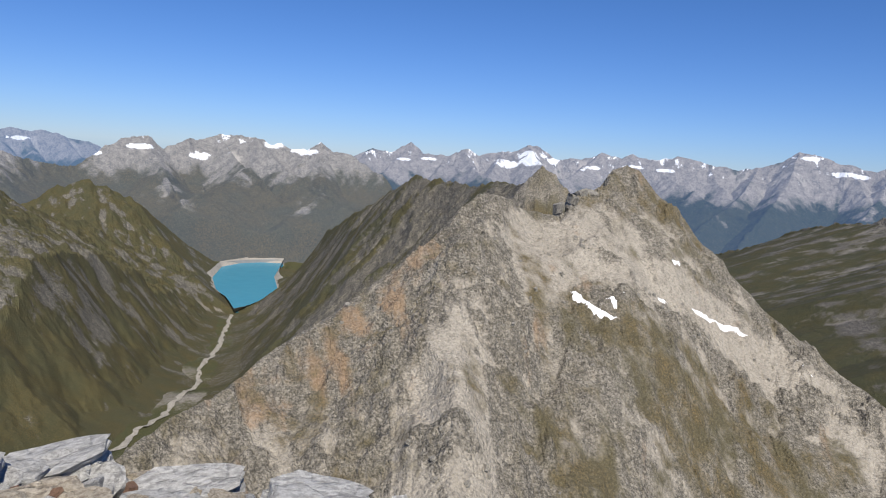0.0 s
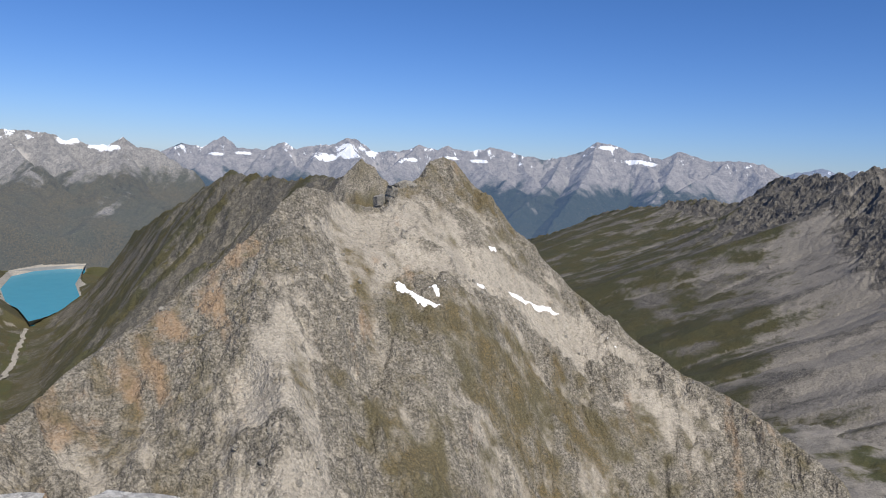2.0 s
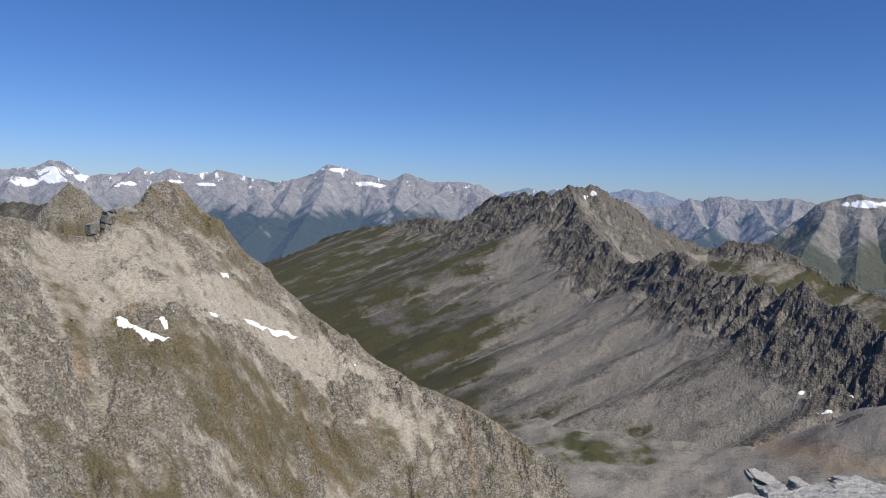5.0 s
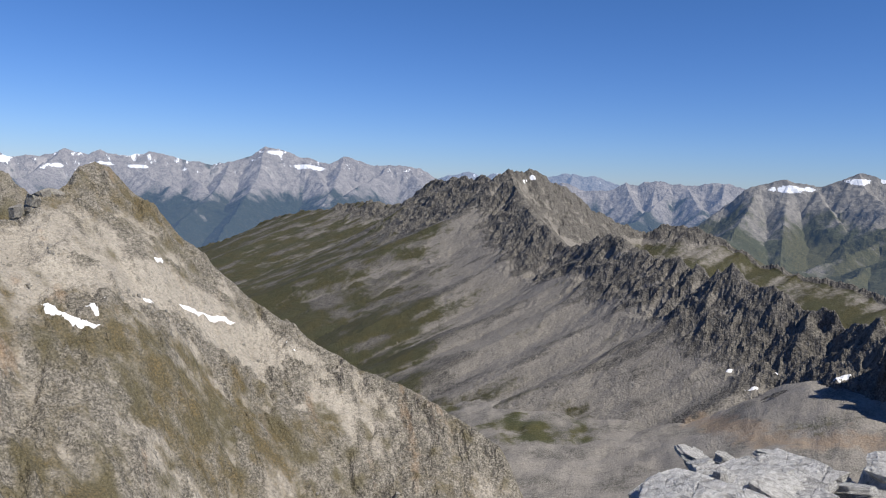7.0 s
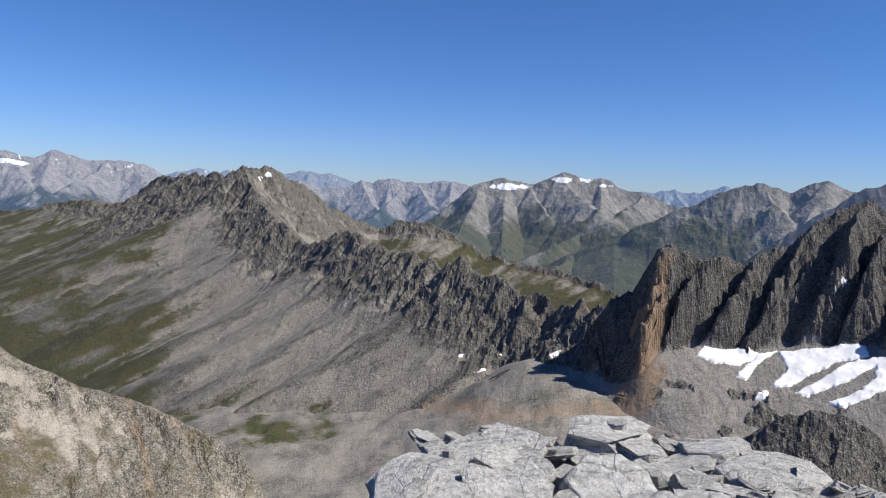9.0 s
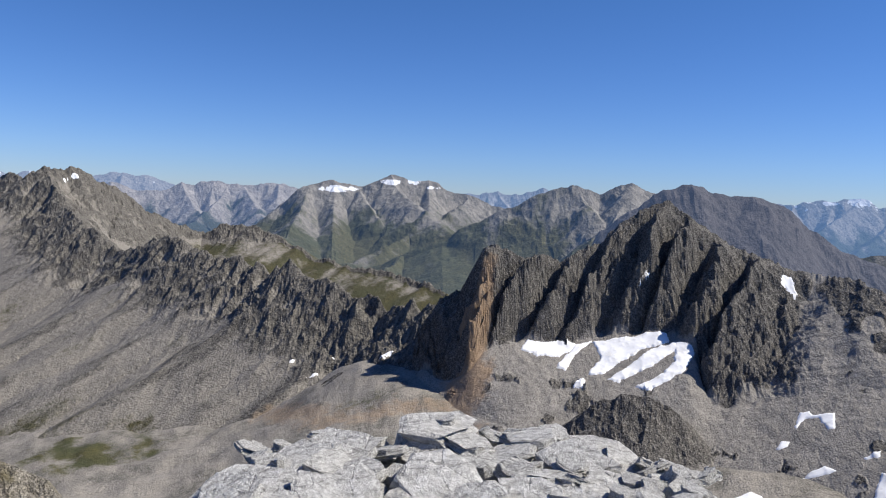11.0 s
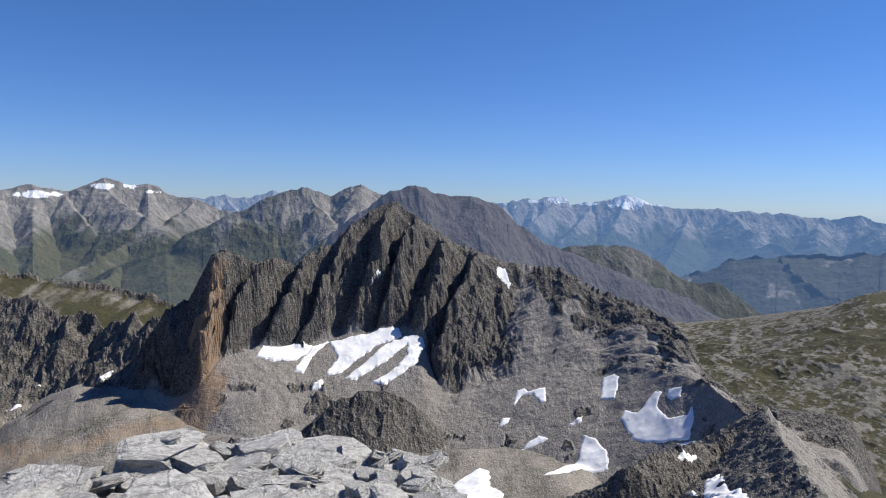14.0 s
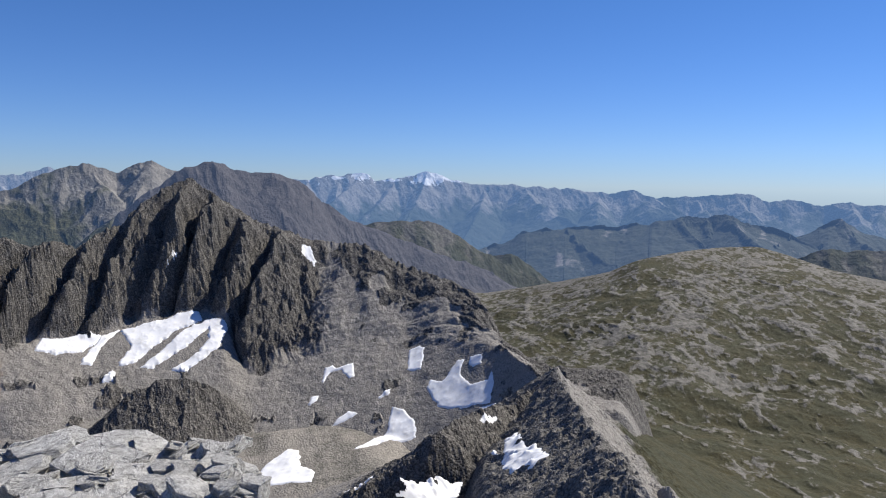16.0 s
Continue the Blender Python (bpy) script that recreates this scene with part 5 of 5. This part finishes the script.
# heading, distance, top, (length, breadth, thickness), turn, lean
EAST_PILE = [
    (-66.8, 5.80, -1.96, (0.61, 0.40, 0.16), -66, (6, 2)),
    (-71.9, 6.00, -1.87, (0.71, 0.50, 0.34), -59, (17, -2)),
    (-72.6, 6.00, -1.82, (0.18, 0.16, 0.06), -42, (0, 0)),
    (-76.8, 6.10, -1.84, (0.15, 0.14, 0.30), -36, (20, 34)),
    (-76.2, 6.20, -1.90, (0.15, 0.12, 0.26), -106, (-10, -28)),
    (-77.6, 6.10, -1.90, (0.21, 0.16, 0.20), -57, (30, -20)),
    (-79.3, 6.00, -1.93, (0.55, 0.40, 0.09), -69, (6, -4)),
    (-81.1, 6.20, -1.92, (0.31, 0.26, 0.10), -91, (14, 14)),
    (-83.5, 6.10, -1.95, (0.56, 0.40, 0.14), -97, (8, 8)),
    (-86.0, 6.00, -1.95, (0.40, 0.35, 0.14), -69, (12, 10)),
    (-87.7, 5.80, -1.93, (0.29, 0.30, 0.16), -109, (16, 14)),
    (-64.4, 5.50, -1.90, (0.55, 0.50, 0.20), -74, (12, -4)),
    (-62.1, 5.30, -1.87, (0.49, 0.45, 0.18), -48, (12, -6)),
    (-59.7, 5.20, -1.86, (0.35, 0.35, 0.16), -39, (14, -12)),
    (-70.9, 5.60, -1.96, (0.42, 0.30, 0.10), -82, (10, 6)),
    (-69.4, 5.60, -1.99, (0.24, 0.20, 0.16), -109, (30, -20)),
    (-74.9, 5.80, -1.96, (0.44, 0.35, 0.08), -82, (4, 10)),
    (-77.3, 5.70, -1.97, (0.53, 0.40, 0.08), -59, (4, -8)),
    (-75.3, 5.50, -1.95, (0.42, 0.30, 0.08), -101, (8, 6)),
    (-73.3, 5.40, -1.97, (0.36, 0.30, 0.10), -39, (18, 10)),
    (-79.8, 5.80, -1.97, (0.49, 0.35, 0.09), -73, (8, -6)),
    (-82.9, 5.50, -1.90, (0.55, 0.50, 0.20), -90, (15, 8)),
    (-78.5, 5.30, -1.94, (0.40, 0.30, 0.12), -98, (10, 12)),
    (-80.7, 5.10, -1.90, (0.56, 0.55, 0.24), -68, (15, 5)),
    (-85.2, 5.10, -1.87, (0.51, 0.55, 0.26), -99, (16, 8)),
    (-86.7, 5.60, -1.94, (0.33, 0.30, 0.16), -62, (20, 16)),
    (-63.6, 5.00, -1.83, (0.46, 0.32, 0.10), -33, (20, 8)),
    (-66.1, 4.90, -1.84, (0.45, 0.35, 0.06), -86, (4, -10)),
    (-68.7, 5.00, -1.90, (0.34, 0.30, 0.10), -56, (10, -12)),
    (-61.1, 4.80, -1.80, (0.36, 0.40, 0.16), -85, (12, 4)),
    (-58.3, 4.60, -1.71, (0.66, 0.60, 0.22), -50, (12, 4)),
    (-72.7, 4.80, -1.84, (0.69, 0.70, 0.24), -78, (13, 3)),
    (-75.4, 4.50, -1.82, (0.45, 0.50, 0.20), -57, (12, -4)),
    (-79.4, 4.60, -1.83, (0.58, 0.65, 0.26), -84, (14, 2)),
    (-83.5, 4.60, -1.84, (0.50, 0.60, 0.26), -73, (15, 6)),
    (-69.2, 4.50, -1.81, (0.38, 0.40, 0.12), -49, (10, -6)),
    (-65.7, 4.50, -1.80, (0.42, 0.45, 0.16), -79, (12, 6)),
    (-62.8, 4.40, -1.76, (0.41, 0.50, 0.18), -52, (12, 5)),
    (-56.4, 4.30, -1.68, (0.43, 0.50, 0.18), -68, (10, -4)),
    (-59.5, 4.20, -1.68, (0.39, 0.50, 0.18), -34, (10, 4)),
    (-88.6, 5.30, -1.85, (0.27, 0.30, 0.24), -58, (24, 20)),
    (-89.5, 5.40, -1.82, (0.16, 0.20, 0.30), -74, (34, 20)),
    (-90.2, 5.10, -1.83, (0.26, 0.30, 0.22), -110, (16, 24)),
    (-87.6, 4.90, -1.84, (0.33, 0.40, 0.24), -99, (18, 16)),
    (-90.0, 4.80, -1.80, (0.28, 0.35, 0.22), -80, (18, 16)),
    (-91.9, 4.70, -1.79, (0.24, 0.30, 0.20), -106, (14, 10)),
    (-88.3, 4.50, -1.78, (0.30, 0.40, 0.24), -63, (16, 12)),
    (-91.3, 5.00, -1.84, (0.14, 0.20, 0.18), -51, (30, 10)),
    (-93.2, 4.60, -1.78, (0.19, 0.25, 0.20), -73, (10, 14)),
    (-79.7, 4.73, -1.87, (0.19, 0.15, 0.06), -36, (14, -11)),
    (-90.4, 4.67, -1.80, (0.20, 0.17, 0.02), -95, (5, 1)),
    (-59.9, 5.03, -1.84, (0.11, 0.10, 0.06), -12, (4, 7)),
    (-79.5, 5.31, -1.90, (0.06, 0.22, 0.05), -131, (5, 11)),
    (-68.6, 4.47, -1.84, (0.14, 0.23, 0.05), -121, (15, 4)),
    (-88.7, 5.02, -1.84, (0.12, 0.18, 0.03), -152, (2, -4)),
    (-59.6, 4.60, -1.80, (0.11, 0.16, 0.03), -2, (8, -4)),
    (-82.4, 5.33, -1.89, (0.25, 0.21, 0.02), -37, (13, -11)),
    (-71.1, 4.86, -1.89, (0.06, 0.20, 0.02), -128, (15, -7)),
    (-89.9, 4.40, -1.77, (0.11, 0.20, 0.03), -85, (12, -9)),
    (-85.6, 4.54, -1.82, (0.06, 0.23, 0.06), -159, (6, 2)),
    (-70.3, 4.52, -1.85, (0.14, 0.10, 0.03), -103, (4, -10)),
    (-82.0, 4.46, -1.83, (0.08, 0.12, 0.02), 5, (9, -2)),
    (-78.8, 4.67, -1.86, (0.13, 0.16, 0.04), -158, (14, -11)),
    (-86.9, 5.20, -1.86, (0.20, 0.15, 0.06), -63, (13, -9)),
    (-64.1, 4.51, -1.82, (0.10, 0.15, 0.04), 25, (13, 11)),
    (-75.2, 4.78, -1.88, (0.14, 0.24, 0.03), -92, (4, -2)),
    (-90.9, 4.68, -1.79, (0.14, 0.22, 0.03), -164, (5, 6)),
    (-71.0, 4.66, -1.87, (0.18, 0.19, 0.05), -41, (12, -3)),
    (-68.3, 4.91, -1.88, (0.19, 0.17, 0.05), -105, (15, 3)),
    (-59.9, 4.72, -1.82, (0.10, 0.21, 0.05), -66, (13, 3)),
    (-70.5, 4.79, -1.88, (0.18, 0.19, 0.05), -97, (13, 8)),
    (-91.4, 4.36, -1.75, (0.13, 0.16, 0.04), -151, (13, 10)),
    (-82.0, 4.72, -1.86, (0.18, 0.15, 0.03), -31, (10, 3)),
    (-79.8, 4.70, -1.87, (0.16, 0.18, 0.05), -164, (4, -1)),
    (-66.3, 4.69, -1.85, (0.16, 0.10, 0.02), -71, (5, -10)),
    (-69.5, 5.21, -1.90, (0.10, 0.17, 0.02), -75, (7, 2)),
    (-67.0, 4.50, -1.84, (0.05, 0.21, 0.04), -106, (7, -9)),
    (-71.4, 5.37, -1.91, (0.18, 0.23, 0.02), -63, (6, 1)),
    (-86.2, 4.94, -1.85, (0.20, 0.17, 0.05), -109, (3, 2)),
    (-90.8, 4.36, -1.76, (0.15, 0.17, 0.03), -20, (2, -9)),
    (-79.4, 5.30, -1.90, (0.18, 0.13, 0.06), -101, (8, -6)),
    (-91.2, 4.91, -1.81, (0.22, 0.16, 0.06), -74, (5, 11)),
    (-72.8, 5.13, -1.90, (0.24, 0.18, 0.04), -111, (8, -9)),
    (-73.7, 5.16, -1.91, (0.20, 0.23, 0.05), -161, (9, -5)),
    (-85.0, 5.12, -1.87, (0.11, 0.16, 0.03), 2, (6, 2)),
    (-80.5, 4.85, -1.88, (0.18, 0.13, 0.02), -33, (6, 0)),
    (-68.9, 4.87, -1.88, (0.14, 0.12, 0.03), -24, (10, -11)),
    (-74.1, 4.59, -1.86, (0.20, 0.17, 0.04), -161, (12, -1)),
    (-82.6, 4.79, -1.86, (0.14, 0.11, 0.06), -103, (7, 8)),
]
for k, (h, far, top, size, turn, lean) in enumerate(EAST_PILE):
    grow = 1.12 if size[0] > 0.48 else 1.0
    tip = ((k * 37) % 17 - 8, (k * 23) % 15 - 7)
    stone("rock", "grey", k * 4 + 1, h, far, top + 0.05 * ((k * 29) % 5 - 2) / 2, (size[0] * grow, size[1] * grow, size[2] * (1.1 + 0.15 * (k % 4))), turn, (lean[0] + tip[0] * 0.8, lean[1] + tip[1] * 0.8), GREY)
# split flakes and wedges that fill the gaps of the pile
rng = random.Random(31)
for k in range(120):
    h, far = rng.uniform(-93, -57), rng.uniform(4.3, 6.1)
    size = (rng.uniform(0.12, 0.34), rng.uniform(0.08, 0.22), rng.uniform(0.03, 0.09))
    top = -1.79 - 0.085 * (far - 4.4) - rng.uniform(0.0, 0.09) - 0.004 * max(h + 66, 0)
    stone("rock", "grey", k * 5 + 2, h, far, top, size, rng.uniform(0, 360), (rng.uniform(-24, 24), rng.uniform(-24, 24)), GREY)
WEST_PILE = [
    ("grey", 27.9, 4.30, -1.67, (0.70, 0.50, 0.12), 33, (5, -2)),
    ("grey", 30.0, 4.10, -1.59, (0.42, 0.40, 0.10), 19, (4, 3)),
    ("brown", 27.5, 3.70, -1.56, (0.51, 0.45, 0.18), 39, (9, 6)),
    ("grey", 32.7, 4.00, -1.54, (0.38, 0.40, 0.14), 32, (5, 0)),
    ("grey", 24.3, 4.10, -1.70, (0.32, 0.40, 0.10), 44, (6, -6)),
    ("brown", 19.8, 4.20, -1.77, (0.47, 0.35, 0.06), 13, (4, 5)),
    ("grey", 18.6, 4.00, -1.74, (0.65, 0.40, 0.07), 26, (3, -3)),
    ("grey", 20.2, 3.70, -1.67, (0.47, 0.40, 0.09), 8, (4, 2)),
    ("brown", 16.0, 3.70, -1.73, (0.35, 0.40, 0.10), 26, (5, -4)),
    ("rust", 22.3, 3.90, -1.69, (0.07, 0.12, 0.09), 22, (10, 10)),
    ("rust", 17.2, 3.80, -1.75, (0.07, 0.10, 0.08), 47, (0, 10)),
    ("rust", 26.0, 3.50, -1.58, (0.12, 0.15, 0.12), 36, (10, 0)),
    ("brown", 24.9, 3.60, -1.60, (0.25, 0.30, 0.14), -5, (12, 10)),
    ("grey", 22.8, 3.60, -1.64, (0.18, 0.25, 0.10), 37, (6, 0)),
    ("brown", 23.6, 3.50, -1.61, (0.15, 0.20, 0.10), 73, (4, 8)),
    ("grey", 9.1, 3.70, -1.67, (0.59, 0.42, 0.18), 1, (8, 7)),
    ("grey", 10.5, 3.80, -1.68, (0.12, 0.16, 0.06), 20, (12, -8)),
    ("grey", 2.7, 3.50, -1.65, (0.21, 0.35, 0.16), 14, (10, 12)),
    ("brown", 30.3, 3.40, -1.49, (0.35, 0.40, 0.15), 36, (6, 4)),
    ("grey", 14.3, 3.60, -1.70, (0.18, 0.25, 0.07), 34, (4, 4)),
    ("grey", 24.0, 4.30, -1.75, (0.13, 0.15, 0.06), 53, (4, 0)),
    ("grey", 26.8, 4.20, -1.67, (0.25, 0.30, 0.10), 66, (12, -8)),
    ("grey", 30.3, 4.00, -1.59, (0.21, 0.30, 0.12), 0, (20, 6)),
    ("grey", 28.4, 3.42, -1.54, (0.06, 0.12, 0.03), -36, (19, 0)),
    ("rust", 31.8, 3.65, -1.53, (0.09, 0.06, 0.04), 91, (-2, -11)),
    ("rust", 27.6, 3.69, -1.58, (0.12, 0.18, 0.06), -44, (19, -4)),
    ("grey", 30.5, 3.85, -1.57, (0.12, 0.08, 0.05), 57, (22, 3)),
    ("rust", 31.3, 3.43, -1.51, (0.10, 0.12, 0.04), 96, (8, 3)),
    ("rust", 22.0, 3.47, -1.60, (0.05, 0.19, 0.07), -50, (15, 8)),
    ("grey", 16.0, 3.64, -1.66, (0.07, 0.18, 0.05), -22, (14, 13)),
    ("brown", 14.5, 3.62, -1.66, (0.07, 0.11, 0.03), -13, (3, -3)),
    ("grey", 16.2, 3.45, -1.63, (0.10, 0.20, 0.04), 94, (20, -20)),
    ("rust", 29.6, 3.83, -1.58, (0.08, 0.12, 0.04), 17, (1, -3)),
    ("brown", 24.8, 3.60, -1.60, (0.11, 0.08, 0.03), 54, (17, 1)),
    ("grey", 14.0, 3.65, -1.67, (0.14, 0.14, 0.03), -72, (0, -5)),
    ("brown", 18.2, 3.71, -1.66, (0.04, 0.20, 0.07), -34, (21, -20)),
    ("grey", 17.8, 3.40, -1.62, (0.06, 0.13, 0.08), 7, (-2, 4)),
    ("grey", 23.7, 3.81, -1.63, (0.06, 0.07, 0.07), 50, (16, 0)),
    ("brown", 14.2, 3.61, -1.66, (0.09, 0.06, 0.03), -67, (-1, -12)),
    ("brown", 21.1, 3.44, -1.60, (0.12, 0.17, 0.06), 107, (17, 4)),
    ("brown", 21.8, 3.64, -1.63, (0.09, 0.19, 0.07), 48, (-4, 4)),
    ("rust", 18.2, 3.43, -1.62, (0.06, 0.19, 0.04), 26, (24, -5)),
    ("brown", 15.9, 3.63, -1.66, (0.12, 0.19, 0.04), 78, (0, -5)),
    ("brown", 16.0, 3.73, -1.67, (0.08, 0.11, 0.05), 91, (10, 8)),
    ("rust", 19.6, 3.60, -1.64, (0.06, 0.13, 0.07), 20, (-2, -14)),
    ("grey", 15.5, 3.41, -1.63, (0.10, 0.10, 0.07), 103, (3, 14)),
    ("grey", 12.7, 3.58, -1.66, (0.08, 0.17, 0.08), 64, (17, -11)),
    ("brown", 21.2, 3.48, -1.61, (0.09, 0.14, 0.04), -48, (-2, -14)),
    ("grey", 24.6, 3.86, -1.63, (0.05, 0.15, 0.04), -17, (-2, -1)),
    ("grey", 27.4, 3.61, -1.58, (0.10, 0.19, 0.07), 54, (4, -20)),
    ("brown", 15.7, 3.57, -1.65, (0.14, 0.09, 0.03), -32, (-3, 12)),
    ("grey", 18.1, 3.42, -1.62, (0.09, 0.10, 0.04), 57, (5, -14)),
    ("grey", 25.3, 3.67, -1.60, (0.05, 0.08, 0.04), -11, (0, 10)),
]
for k, (colour, h, far, top, size, turn, lean) in enumerate(WEST_PILE):
    stone("rock", colour, k * 3, h, far, top - 0.02 * (k % 3), (size[0], size[1], size[2] * 1.3), turn, (lean[0] + (k * 37) % 15 - 7, lean[1] + (k * 23) % 13 - 6), {"grey": GREY, "brown": "ochre-stained layered schist slab", "rust": "small rust-brown broken stone on the pile"}[colour])


# ---- blocks on the near peak ----
crag_rock = slab_material("crag_rock", (0.33, 0.31, 0.27), (0.14, 0.13, 0.115), (0.3, 0.29, 0.2))
BLOCKS = [slab_mesh(60 + i, crag_rock, 4) for i in range(8)]
peak = bpy.data.objects["rocky_peak"]
rng = np.random.default_rng(11)
bx, by = rng.uniform(-45, 170, 3000), rng.uniform(120, 300, 3000)
clump = fbm(bx / 20, by / 20, 4, 5)
bz = SURFACE["rocky_peak"](bx, by)
dip = bz / np.hypot(bx, by)
keep = np.argsort(-(clump + 0.25 * rng.random(len(bx)) + np.where(dip > -0.46, 0, -2) + np.where((bx < 120) | (by < 240), 0, -2)))[:280]
for k in keep:
    size = 0.5 + 1.7 * rng.random() ** 3
    ob = new("boulder", BLOCKS[k % 8])
    ob.parent = peak
    ob.matrix_world = pose(bx[k], by[k], bz[k] + size * 0.15, *rng.uniform(-25, 25, 2), rng.uniform(0, 360)) @ Matrix.Diagonal((size, size * rng.uniform(0.6, 1), size * rng.uniform(0.4, 0.8), 1))
# heading, distance, height of its top, size: the split pinnacle on the crest
for h, far, top, size, turn in ((-8.7, 301, -15, (5, 6, 9), 20), (-9.5, 304, -11.0, (6, 7, 13), 60), (-10.3, 308, -9.8, (8, 7, 11), -20), (-10.9, 312, -9.4, (8, 8, 9), 45)):
    a = radians(h)
    ob = new("pinnacle", BLOCKS[int(far) % 8])
    ob.parent = peak
    ob.matrix_world = pose(-math.sin(a) * far, math.cos(a) * far, top - size[2] / 2, 14, -12, turn) @ Matrix.Diagonal((*size, 1))
